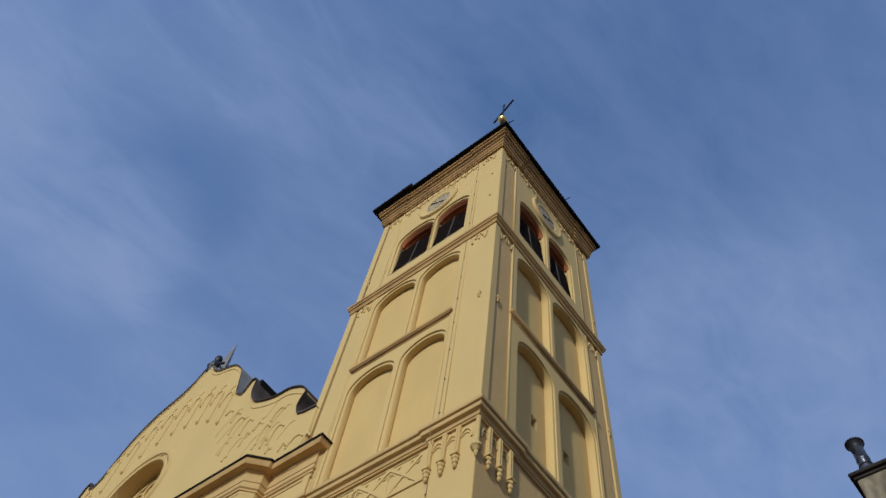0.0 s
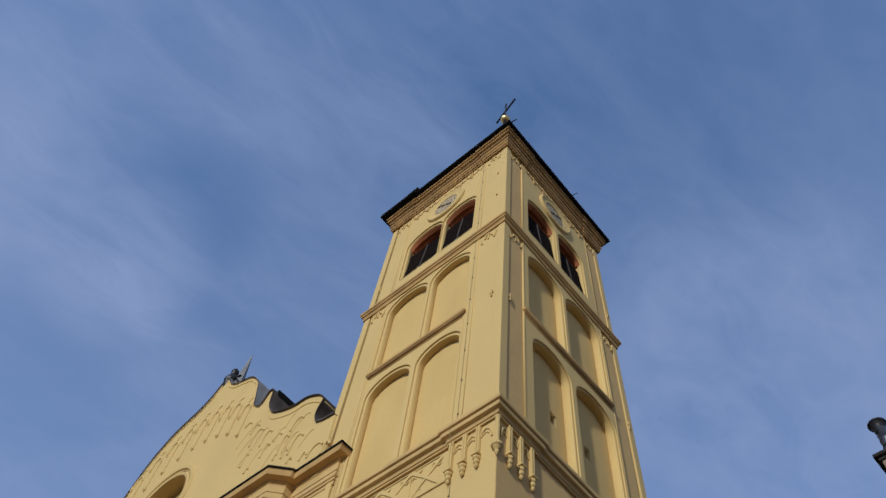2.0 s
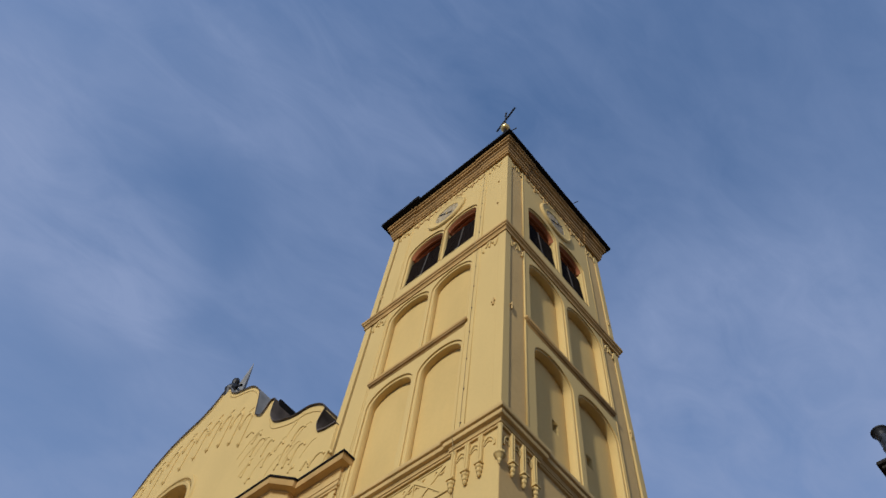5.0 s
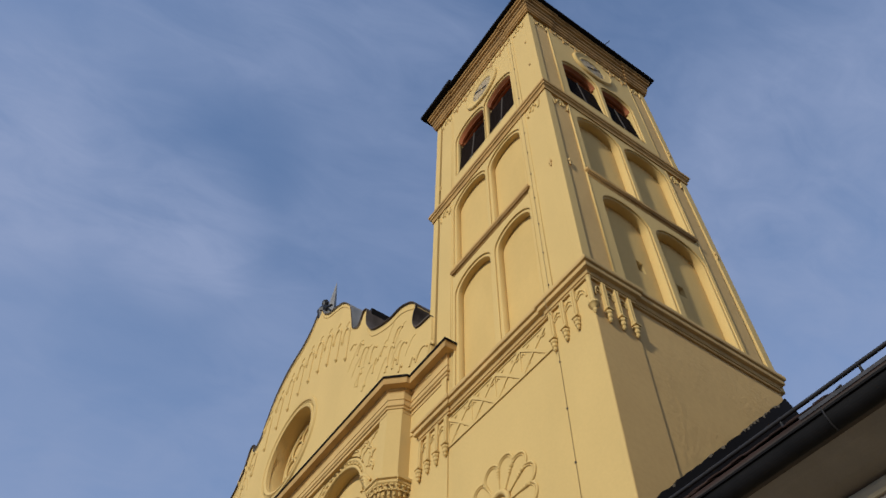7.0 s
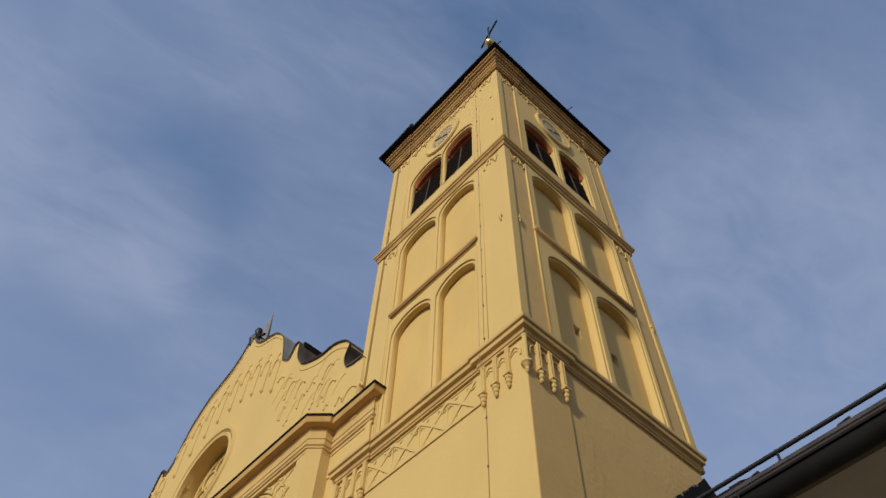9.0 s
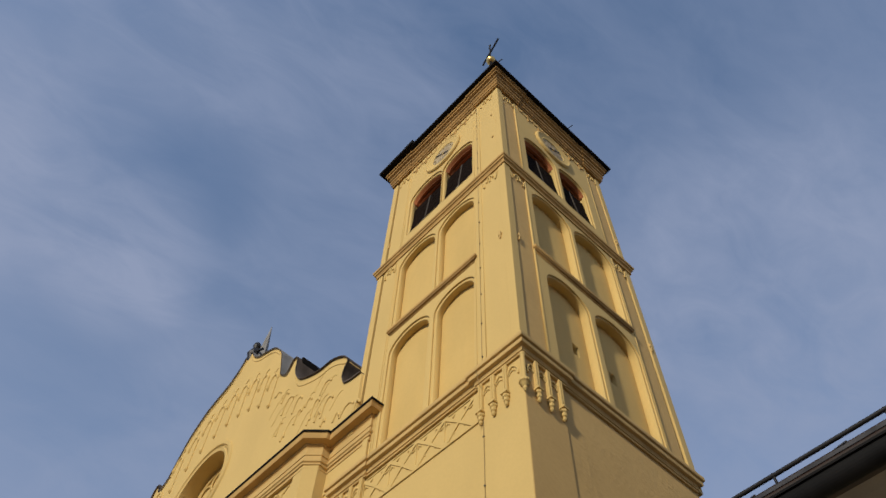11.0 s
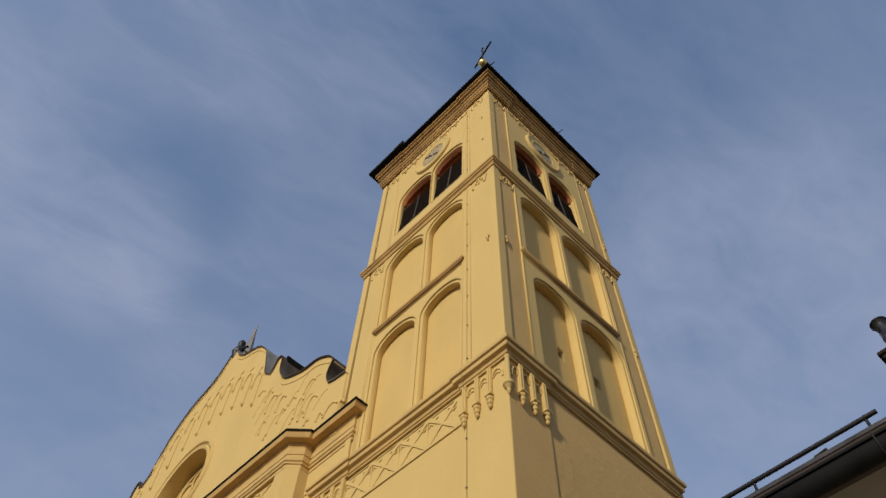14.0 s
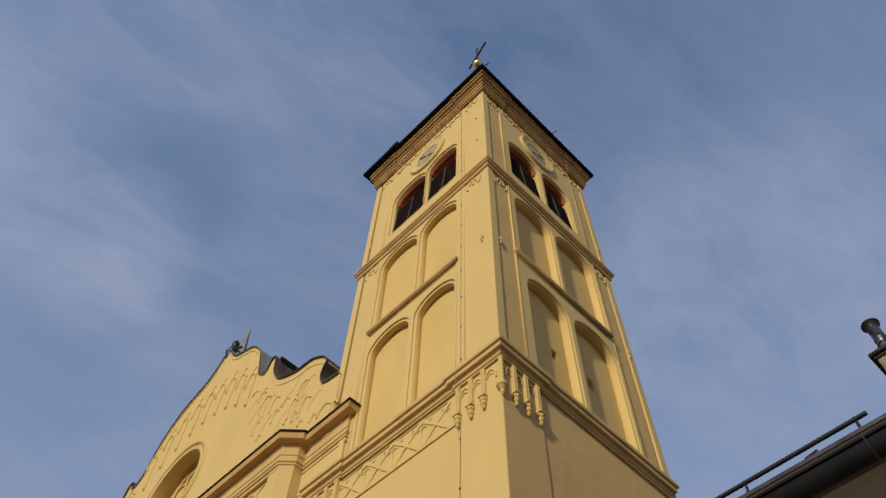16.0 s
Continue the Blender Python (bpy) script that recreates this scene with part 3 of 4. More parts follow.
# iron wall anchors
for m, u, z in ((FRONT, 0.36, 19.45), (FRONT, 5.64, 25.3), (SIDE, 0.33, 19.3), (SIDE, 5.7, 25.35), (SIDE, 5.72, 19.4)):
    part("wall_anchor", join(tube([(u, z - 0.17, 0.008), (u, z + 0.17, 0.008)], 0.026, m=m), tube([(u - 0.06, z + 0.02, 0.008), (u + 0.06, z + 0.02, 0.008)], 0.022, m=m)), M_LEDGE, tower)

for z in (26.2, 28.2):
    part("wall_stud", box(-0.42, -0.36, -0.03, 0.02, z - 0.04, z + 0.04, 0.01), M_LEDGE, tower)

# ---------------------------------------------------------------- clocks
def clock(m, u, z, r):
    at = m @ Matrix.Translation((u, z, 0))
    ob = thing("tower_clock", Matrix.Translation(at.translation), "faded cream tower clock with thin dark pointers in yellow rim", "clock", "tower clocks")
    part("rim", ring([(r * 0.6, -0.02), (r, -0.02), (r, 0.05), (r * 0.97, 0.09), (r * 0.92, 0.1), (r * 0.87, 0.075), (r * 0.68, 0.045), (r * 0.63, 0.05), (r * 0.6, 0.03)], 40, at), M_PLASTER, ob, smooth=False)
    part("dial", lathe([(r * 0.61, -0.02), (r * 0.61, 0.02)], 40, at), M_DIAL, ob)
    part("dial_centre", lathe([(r * 0.36, 0.0), (r * 0.36, 0.024)], 32, at), M_DIAL_MID, ob, "worn beige dial centre")
    for k in range(12):
        a = math.pi * k / 6
        q = at @ Matrix.Rotation(a, 4, "Z")
        part("hour_mark", box(-0.02, 0.02, r * 0.44, r * 0.56, 0.015, 0.027), M_MARK, ob).data.transform(q)
    for a, ln, wd in ((-0.9, 0.56, 0.045), (2.2, 0.36, 0.06)):
        p = part("clock_pointer", box(-wd / 2, wd / 2, -0.12, ln * r, 0.035, 0.05), M_IRON, ob)
        p.data.transform(at @ Matrix.Rotation(a, 4, "Z"))
    part("boss", lathe([(0.06, 0.01), (0.06, 0.06), (0.03, 0.07)], 12, at), M_GOLD, ob)


clock(FRONT, 2.95, 28.93, 0.93)
clock(SIDE, 2.9, 28.98, 0.93)

# ---------------------------------------------------------------- finial
fin = thing("roof_finial", (-2.85, 3, 45.8), "gilt ball and iron cross on the tip of the tower roof", "finial")
TIP = Matrix.Translation((-2.8, 3.02, 0.25))
part("ball", lathe([(0.29 * math.sin(math.pi * k / 14) + 0.001, 46.78 - 0.29 * math.cos(math.pi * k / 14)) for k in range(15)], 24, TIP), M_GOLD, fin, "gilt ball", smooth=True)
part("neck", lathe([(0.14, 45.7), (0.09, 46.2), (0.07, 46.55)], 12, TIP), M_ROOF, fin)
part("cross", join(join(tube([(0, 0, 47.0), (0, 0, 49.8)], 0.05, m=TIP), tube([(-0.9, 0.24, 48.45), (0.95, -0.25, 48.45)], 0.06, m=TIP)), join(tube([(-0.12, 0.05, 49.7), (0, 0, 49.55), (0.12, -0.05, 49.7)], 0.04, m=TIP), lathe([(0.03, 49.7), (0.07, 49.85), (0.02, 50.0)], 8, TIP))), M_IRON, fin, "dark iron cross")
part("spur", tube([(0.0, 0.25, 46.5), (0.6, 0.35, 46.5)], 0.035, m=TIP), M_IRON, fin)

# ---------------------------------------------------------------- lightning conductor
rod = thing("lightning_conductor", (-1.12, -0.06, 0), "thin grey lightning conductor wire clamped to the tower front", "lightning rod")
part("wire", tube([(-1.11, -0.034, 0.2), (-1.11, -0.034, 13.9), (-1.11, -0.15, 14.0), (-1.11, -0.225, 14.4), (-1.11, -0.225, 14.5), (-1.12, -0.02, 14.78), (-1.13, -0.012, 15.0), (-1.13, -0.012, 23.45), (-1.13, -0.155, 23.78), (-1.13, -0.155, 23.92), (-1.13, -0.012, 24.1), (-1.13, -0.012, 30.35)], 0.0065, sides=6), M_WIRE, rod)
for k in range(24):
    z = 1.6 + k * 1.22
    part("clamp", box(-1.135, -1.1, -0.045 if z < 14 else -0.026, 0.0, z - 0.018, z + 0.018, 0.005), M_OLDWOOD, rod)

# ---------------------------------------------------------------- church front
AX = -14.7
half = [(0.0, 27.3), (0.25, 27.1), (0.55, 26.58), (1.1, 26.08), (1.8, 25.78), (2.3, 25.52), (2.7, 25.14), (3.15, 24.5), (3.42, 23.7), (3.66, 22.8)]
half2 = [(3.75, 22.68), (4.15, 22.4), (4.4, 22.92), (4.68, 22.8), (4.82, 21.95), (5.2, 21.27), (5.7, 20.9), (6.45, 20.58), (7.1, 20.5), (7.55, 20.28), (7.9, 20.0), (8.12, 19.64), (8.02, 19.3), (7.99, 19.0), (8.12, 18.62)]
rim = smooth_line(half) + smooth_line(half2) + [(8.4, 18.5), (8.9, 18.42), (9.0, 16.0)]
church = thing("church", (AX, 4, 0), "yellow plastered church front with a curved stucco gable", "church")
FACE = Matrix(((1, 0, 0, 0), (0, 0, -1, 0), (0, 1, 0, 0), (0, 0, 0, 1)))       # (x, z, n) -> church front
loop = [(AX + d, z) for d, z in rim] + [(AX - d, z) for d, z in rim[::-1]][1:]


def circle(c, z, r, steps=48):
    return [(c + r * math.cos(2 * math.pi * k / steps), z + r * math.sin(2 * math.pi * k / steps)) for k in range(steps)]


OC, OZ = AX - 0.3, 19.95
gable = part("gable", plate([loop, circle(OC, OZ, 1.62)], 0.1, -0.86, FACE, 0.015), M_PLASTER, church)
part("gable_back", box(AX - 3.0, AX + 3.0, 0.862, 0.96, 16.4, 22.5), M_PLASTER, gable)
for s in (1, -1):
    for lo_d, hi_d, metal, words in ((-1.0, 4.3, M_ZINC, "grey sheet-metal capping"), (4.2, 9.5, M_CAP, "dark brown sheet-metal capping")):
        cap = bmesh.new()
        row = []
        for d, z in [q for q in rim[:-1] if lo_d <= q[0] <= hi_d]:
            row.append([cap.verts.new((AX + s * d, y, z + dz)) for y, dz in ((-0.16, -0.015), (-0.16, 0.04), (0.88, 0.04), (0.88, -0.015))])
        for r0, r1 in zip(row, row[1:]):
            for k in range(4):
                cap.faces.new((r0[k], r0[(k + 1) % 4], r1[(k + 1) % 4], r1[k]))
        cap.faces.new(row[0])
        cap.faces.new(row[-1][::-1])
        part("rim_flashing", cap, metal, gable, words)
    part("horn_cap", join(box(AX + s * 4.32, AX + s * 4.72, 0.02, 0.8, 22.62, 23.0, 0.03), box(AX + s * 4.4, AX + s * 4.66, 0.06, 0.76, 22.4, 22.63)), M_ROOF, gable, "dark metal cap block")
    edge_line = [(AX + s * d, -0.165, z + 0.01) for d, z in rim[:-3]]
    part("rim_edge", tube(edge_line, 0.016), M_CAP, gable, "thin dark edge strip")
# oculus rings and tracery
ocu = part("oculus", ring([(1.6, -0.12), (1.62, 0.02), (1.72, 0.05), (1.76, 0.0), (1.84, 0.0), (1.88, 0.06), (2.0, 0.07), (2.05, -0.02)], 56, FACE @ Matrix.Translation((OC, OZ, 0.1))), M_PLASTER, gable)
part("oculus_pane", plate([circle(OC, OZ, 1.66)], -0.54, -0.58, FACE), M_PLASTER, ocu)
for k in range(8):
    a = 2 * math.pi * k / 8
    part("tracery_ring", tube([(OC + 0.95 * math.cos(a) + 0.36 * math.cos(q * math.pi / 8), OZ + 0.95 * math.sin(a) + 0.36 * math.sin(q * math.pi / 8), -0.5) for q in range(16)], 0.05, True, FACE), M_PLASTER, ocu)
part("tracery_ring", tube([(x, z, -0.5) for x, z in circle(OC, OZ, 0.5, 32)], 0.06, True, FACE), M_PLASTER, ocu)
part("tracery_ring", tube([(x, z, -0.5) for x, z in circle(OC, OZ, 1.42, 40)], 0.06, True, FACE), M_PLASTER, ocu)


def rim_height(d):
    d = abs(d)
    best = [z for (a, z), (c, _) in zip(rim, rim[1:]) if a <= d <= c]
    return best[0] if best else rim[0][1]


# hanging stucco colonnettes that follow the gable's curve, each hooked over to the next
for k in range(11):
    x = AX + 3.43 - 0.8 * k
    d = abs(x - AX)
    z = 22.87 - 0.13 * d * d
    z1 = min(z + 1.5, rim_height(d) - 0.75)
    if z1 < z + 0.5:
        continue
    rod_body = join(tube([(x, z, 0.11), (x, z1, 0.11)], 0.034, m=FACE), lathe([(0.015, z - 0.1), (0.075, z - 0.02), (0.07, z + 0.05), (0.02, z + 0.1)], 6, Matrix.Translation((x, -0.12, 0))))
    part("hanging_colonnette", rod_body, M_PLASTER, gable)
    part("hooked_arch", join(tube([(x, z1, 0.1), (x - 0.06, z1 + 0.22, 0.1), (x - 0.22, z1 + 0.38, 0.1), (x - 0.4, z1 + 0.36, 0.1), (x - 0.5, z1 + 0.16, 0.1), (x - 0.53, z1 - 0.05, 0.1)], 0.058, m=FACE),
                             lathe([(0.02, z1 - 0.3), (0.075, z1 - 0.2), (0.075, z1 - 0.06), (0.03, z1 + 0.03)], 6, Matrix.Translation((x - 0.53, -0.11, 0)))), M_PLASTER, gable)
    part("trefoil", tube([(x - 0.36, z1 + 0.56, 0.1), (x - 0.28, z1 + 0.68, 0.1), (x - 0.16, z1 + 0.66, 0.1)], 0.035, m=FACE), M_PLASTER, gable)
for s in (1, -1):
    part("rim_moulding", tube([(AX + s * d, z - 0.22, 0.1) for d, z in smooth_line(half)[4:-2]], 0.035, m=FACE), M_PLASTER, gable)
    part("rim_moulding", tube([(AX + s * d, z - 0.3, 0.1) for d, z in smooth_line(half2[4:11])], 0.03, m=FACE), M_PLASTER, gable)
# stucco hooks on the shoulders: right end (from the axis), height, width, drop
HOOKS = ((7.34, 19.45, 0.5, 0.3), (6.92, 18.9, 0.36, 0.42), (7.65, 18.45, 0.46, 0.55), (8.79, 17.3, 0.56, 0.2), (8.17, 17.31, 0.26, 0.12), (9.1, 17.1, 0.26, 0.26),
         (6.41, 19.36, 0.32, 0.15), (5.14, 20.47, 0.5, 0.5), (4.72, 20.98, 0.34, 0.25), (4.13, 21.5, 0.4, -0.1), (4.86, 19.48, 0.2, 0.45), (5.22, 18.65, 0.14, 0.15),
         (7.47, 17.6, 0.16, 0.12), (6.58, 18.35, 0.1, 0.2), (5.75, 19.95, 0.4, 0.45), (5.95, 19.2, 0.3, 0.4), (7.1, 18.2, 0.2, 0.25))
for s in (1, -1):
    for d, z, w, h in HOOKS:
        if d > 8.0 and s < 0:
            continue
        pts = [(AX + s * (d - w * f), z + g, 0.1) for f, g in ((0.0, -0.05), (0.12, 0.06), (0.35, 0.14), (0.62, 0.12), (0.85, -0.1 * h), (0.95, -0.5 * h), (1.0, -h))]
        part("stucco_hook", tube(pts, 0.04, m=FACE), M_PLASTER, gable)
# faint stems between the hooks, in loose rows below the rim
wave = random.Random(5)
CANE = ((-0.1, -0.5), (-0.07, -0.25), (0.0, 0.0), (0.08, 0.22), (0.2, 0.38), (0.33, 0.4), (0.41, 0.3))
for s in (1, -1):
    for row, (drop, size, gap) in enumerate(((0.55, 0.9, 0.8), (1.3, 0.8, 0.8), (2.05, 0.7, 0.8))):
        d = 4.1 + 0.25 * row
        while d < 8.2:
            z = min(rim_height(d), 21.4) - drop + wave.uniform(-0.15, 0.15)
            k = size * wave.uniform(0.75, 1.2)
            lean = wave.uniform(0.1, 0.4)
            pts = [(AX + s * (d + k * (a * 1.25 + lean * b)), z + k * b, 0.1) for a, b in CANE]
            if z - k * 0.5 > 16.6 and all(p[1] < rim_height(p[0] - AX) - 0.18 for p in pts):
                part("stucco_stem", tube(pts, 0.019, m=FACE), M_PLASTER, gable)
            d += gap * wave.uniform(0.8, 1.3)
# ornament on the tip
tip = thing("gable_finial", (AX + 0.2, 0.2, 27.2), "grey metal spike and dark iron ornament on the gable tip", "finial")
part("spike", lathe([(0.24, 26.6), (0.21, 27.4), (0.12, 28.4), (0.01, 29.5)], 6, Matrix.Translation((AX + 0.1, 0.3, 0))), M_ZINC, tip)
part("ornament", join(lathe([(0.16, 26.95), (0.24, 27.2), (0.3, 27.45), (0.2, 27.7), (0.12, 27.85), (0.17, 28.0), (0.15, 28.15), (0.04, 28.3)], 10, Matrix.Translation((AX - 0.12, 0.05, 0))),
                      join(tube([(AX - 0.15, 0.05, 27.6), (AX - 0.45, 0.03, 27.75), (AX - 0.62, 0.0, 27.5), (AX - 0.5, 0.0, 27.2)], 0.07), tube([(AX + 0.1, 0.05, 27.5), (AX + 0.45, 0.03, 27.3), (AX + 0.75, 0.0, 27.05)], 0.06))), M_IRON, tip)
part("scroll", tube([(AX - 0.6, 0.0, 27.0), (AX - 0.7, 0.0, 27.2), (AX - 0.55, 0.0, 27.32), (AX - 0.42, 0.0, 27.2), (AX - 0.5, 0.0, 27.1)], 0.05), M_ZINC, tip)

# nave behind the front
part("nave_wall", box(-22.6, -6.05, 0.55, 30.0, 0.0, 16.0), M_PLASTER, church)
part("nave_roof", plate([[(AX - 8.3, 15.9), (AX + 8.3, 15.9), (AX, 22.0)]], -1.0, -30.2, FACE), M_TILE, church, "dark tiled nave roof")

# wall below the cornice, with the tall arch
ACX, ACZ = -9.6, 13.72
big = arched(ACX - 1.7, ACX + 1.7, 4.0, ACZ + 1.7, 28)
mid = arched(ACX - 1.38, ACX + 1.38, 4.0, ACZ + 1.38, 28)
low = part("front_wall", join(plate([rect(-23.0, -6.96, 0.0, 16.2), big], 0.5, 0.42, FACE, 0.01), plate([rect(-23.0, -6.96, 0.0, 16.2), mid], 0.42, 0.1, FACE, 0.02)), M_PLASTER, church)
inner = arched(ACX - 0.62, ACX + 0.98, 4.0, ACZ + 0.6, 24)
part("tympanum", plate([rect(-11.3, -7.8, 0.0, 15.5), inner], 0.1, -0.3, FACE, 0.02), M_PLASTER, low)
win = part("arched_window", plate([rect(-10.9, -8.2, 3.9, 14.6)], -0.3, -0.34, FACE), M_GLASS, church, "dark leaded window behind stone mullions")
for u in (-0.54, -0.18, 0.18, 0.54):
    part("mullion", tube([(ACX + 0.18 + u, 4.0, -0.22), (ACX + 0.18 + u, ACZ + 0.58 - abs(u) * 0.5, -0.2)], 0.1, m=FACE, sides=8), M_PLASTER, win)
part("hood_mould", join(tube([(ACX + 1.62 * math.cos(math.pi * k / 30), ACZ + 1.62 * math.sin(math.pi * k / 30), 0.44) for k in range(31)], 0.06, m=FACE), tube([(ACX + 1.44 * math.cos(math.pi * k / 30), ACZ + 1.44 * math.sin(math.pi * k / 30), 0.43) for k in range(31)], 0.05, m=FACE)), M_PLASTER, low)
for k in range(22):
    a = math.pi * (k + 0.5) / 22
    part("leaf_boss", lathe([(0.02, 0.4), (0.085, 0.43), (0.05, 0.48), (0.01, 0.5)], 6, FACE @ Matrix.Translation((ACX + 1.53 * math.cos(a), ACZ + 1.53 * math.sin(a), 0))), M_PLASTER, low)
for x, z, f in ((-7.72, 15.08, -1), (-7.8, 14.82, 1), (-7.72, 14.5, -1), (-7.98, 15.12, 1), (-8.22, 15.1, -1), (-8.5, 15.16, 1), (-8.08, 14.86, -1), (-7.72, 14.2, 1)):
    part("stucco_leaf", join(tube([(p[0], p[1], 0.5) for p in curl(x, z, 0.3, f)], 0.035, m=FACE), tube([(x, z, 0.5), (x - 0.12 * f, z + 0.1, 0.51), (x - 0.2 * f, z + 0.12, 0.5)], 0.03, m=FACE)), M_PLASTER, low)
scroll_rng = random.Random(11)
for k in range(70):
    x, z = -6.95 - scroll_rng.random() * 5.5, 13.7 + scroll_rng.random() * 1.5
    if (x - ACX) ** 2 + (z - ACZ) ** 2 < 1.95 ** 2 or x > -7.65:
        continue
    part("stucco_scroll", tube([(p[0], p[1], 0.5) for p in curl(x, z, 0.22 + 0.16 * scroll_rng.random(), scroll_rng.choice((-1, 1)))], 0.036, m=FACE), M_PLASTER, low)
# octagonal corner pier and its capital
PX, PY = -7.12, -0.12
def oct_body(profile):
    return lathe(profile, 8, Matrix.Translation((PX, PY, 0)) @ Matrix.Rotation(math.pi / 8, 4, "Z"))
pier = part("corner_pier", oct_body([(0.5, 13.2), (0.5, 16.1)]), M_PLASTER, church)
part("pier_shaft", oct_body([(0.42, 0.0), (0.42, 12.2)]), M_PLASTER, church)
cap = part("capital", oct_body([(0.42, 12.15), (0.5, 12.2), (0.5, 12.28), (0.44, 12.31), (0.42, 12.4), (0.44, 12.65), (0.52, 12.78), (0.57, 12.9), (0.62, 13.0), (0.66, 13.04), (0.66, 13.1), (0.64, 13.11), (0.7, 13.14), (0.7, 13.21), (0.5, 13.27)]), M_PLASTER, church, "carved foliage capital")
def cap_leaf(a, r, z, wide, tall):
    part("leaf", LEAF_MESH, M_PLASTER, cap, m=Matrix.Translation((PX + r * math.cos(a), PY + r * math.sin(a), z)) @ Matrix.Rotation(a, 4, "Z") @ Matrix.Diagonal((wide * 0.8, wide, tall, 1)))
for k in range(10):                 # tall leaves round the neck
    cap_leaf(2 * math.pi * k / 10, 0.42, 12.5, 1.0, 1.0)
for k in range(26):                 # two dense rows of small leaves above
    cap_leaf(2 * math.pi * k / 26, 0.52, 12.82, 0.55, 0.5)
    cap_leaf(2 * math.pi * (k + 0.5) / 26, 0.56, 12.93, 0.5, 0.5)
for k in range(8):
    a = math.pi * (k + 0.5) / 4
    part("volute", tube([(PX + (0.64 + 0.06 * math.cos(q * 0.8) * (1 - q / 12)) * math.cos(a), PY + (0.64 + 0.06 * math.cos(q * 0.8) * (1 - q / 12)) * math.sin(a), 13.1 + 0.07 * math.sin(q * 0.8) * (1 - q / 12)) for q in range(11)], 0.022), M_PLASTER, cap)
for k in range(4):                  # scrolled springer where the arch meets the pier
    z = 13.95 - 0.13 * k
    part("springer_scroll", tube([(-8.08 + 0.09 * k, z, 0.5), (-7.98 + 0.08 * k, z + 0.03, 0.58), (-7.82 + 0.06 * k, z - 0.04, 0.62), (-7.68 + 0.03 * k, z - 0.15, 0.6), (-7.6, z - 0.28, 0.52)], 0.05, m=FACE, sides=6), M_PLASTER, low)
part("inner_wall", join(box(-6.7, -5.99, -0.004, 0.6, 0.0, 14.9), box(-6.7, -5.05, -0.03, 0.5, 14.6, 16.3)), M_PLASTER, church)
CORN = [(-0.2, 15.3), (0.03, 15.3), (0.035, 15.34), (0.015, 15.35), (0.02, 15.41), (0.06, 15.43), (0.065, 15.48), (0.05, 15.49), (0.09, 15.52), (0.095, 15.57), (0.04, 15.59), (0.04, 15.74), (0.06, 15.75), (0.06, 15.79), (0.045, 15.8), (0.05, 15.99), (-0.2, 15.99)]
CROWN = [(-0.2, 15.992), (0.05, 15.992), (0.06, 16.03), (0.09, 16.05), (0.095, 16.1), (0.27, 16.13), (0.285, 16.2), (0.295, 16.33), (-0.2, 16.4)]
PATH = [(-23.0, -0.56), (-6.95, -0.56), (-6.68, -0.28), (-6.68, -0.02), (-5.02, -0.02), (-5.02, 0.2)]
part("frieze", sweep(PATH, CORN), M_LEDGE, church)
# crown split from the frieze so its underside shade can be coloured in
part("cornice", sweep(PATH, CROWN), M_CORNICE, church, "deep moulded cornice")
part("cornice_flashing", sweep(PATH, [(-0.2, 16.405), (0.3, 16.336), (0.312, 16.315), (0.325, 16.315), (0.328, 16.375), (0.3, 16.39), (-0.2, 16.48)]), M_ROOF, church, "dark sheet-metal edge")
part("end_strip", box(-5.25, -5.04, -0.055, 0.1, 14.7, 15.6, 0.01), M_PLASTER, church)

# ---------------------------------------------------------------- neighbouring house
house = thing("house", (8, 5, 0), "neighbouring house with a dark tiled roof and deep plastered eaves", "house")
part("wall", box(0.03, 30, 0.12, 11, 0, 7.2), M_CREAM, house)
part("cornice_band", sweep([(0.03, 0.12), (30, 0.12)], [(-0.05, 6.88), (0.05, 6.88), (0.08, 6.91), (0.085, 6.98), (0.06, 7.03), (-0.05, 7.045)]), M_CREAM, house)
# darker strip laid on the wall for the shadow cast by the eaves
part("frieze_shadow_strip", sweep([(0.03, 0.12), (30, 0.12)], [(-0.05, 6.7), (0.012, 6.7), (0.02, 6.76), (0.01, 6.8), (0.012, 6.879), (-0.05, 6.879)]), M_SOFFIT, house)
part("soffit", sweep([(0.03, 0.12), (30, 0.12)], [(0.0, 7.05), (0.3, 7.08), (0.6, 7.18), (0.79, 7.27), (0.79, 7.36), (0.0, 7.36)]), M_SOFFIT, house, "shaded grey-beige plaster eaves soffit")
SL, RZ0 = 0.875, 8.2
def slab(y0, y1, z_off, thick, x0=0.03):
    vs = [(x, y, RZ0 + SL * y + z_off + dz) for x in (x0, 30) for y, dz in ((y0, 0.03), (y1, 0.0), (y1, -thick), (y0, -thick))]
    q = bmesh.new()
    v = [q.verts.new(c) for c in vs]
    for f in ((0, 1, 2, 3), (4, 7, 6, 5), (0, 4, 5, 1), (1, 5, 6, 2), (2, 6, 7, 3), (3, 7, 4, 0)):
        q.faces.new([v[i] for i in f])
    return q
roof = part("roof", slab(-0.6, 5.9, -0.06, 0.1), M_TILE, house, "dark brown tiled roof")
for k in range(22):
    part("tile_course", slab(-0.66 + k * 0.3, -0.66 + k * 0.3 + 0.34, 0.0, 0.05), M_TILE, roof)
part("back_slope", plate([[(5.9, 13.3), (12.5, 7.6), (12.5, 7.5), (5.9, 13.2)]], 0.03, 30, Matrix(((0, 0, 1, 0), (1, 0, 0, 0), (0, 1, 0, 0), (0, 0, 0, 1)))), M_TILE, roof)
rag = random.Random(3)
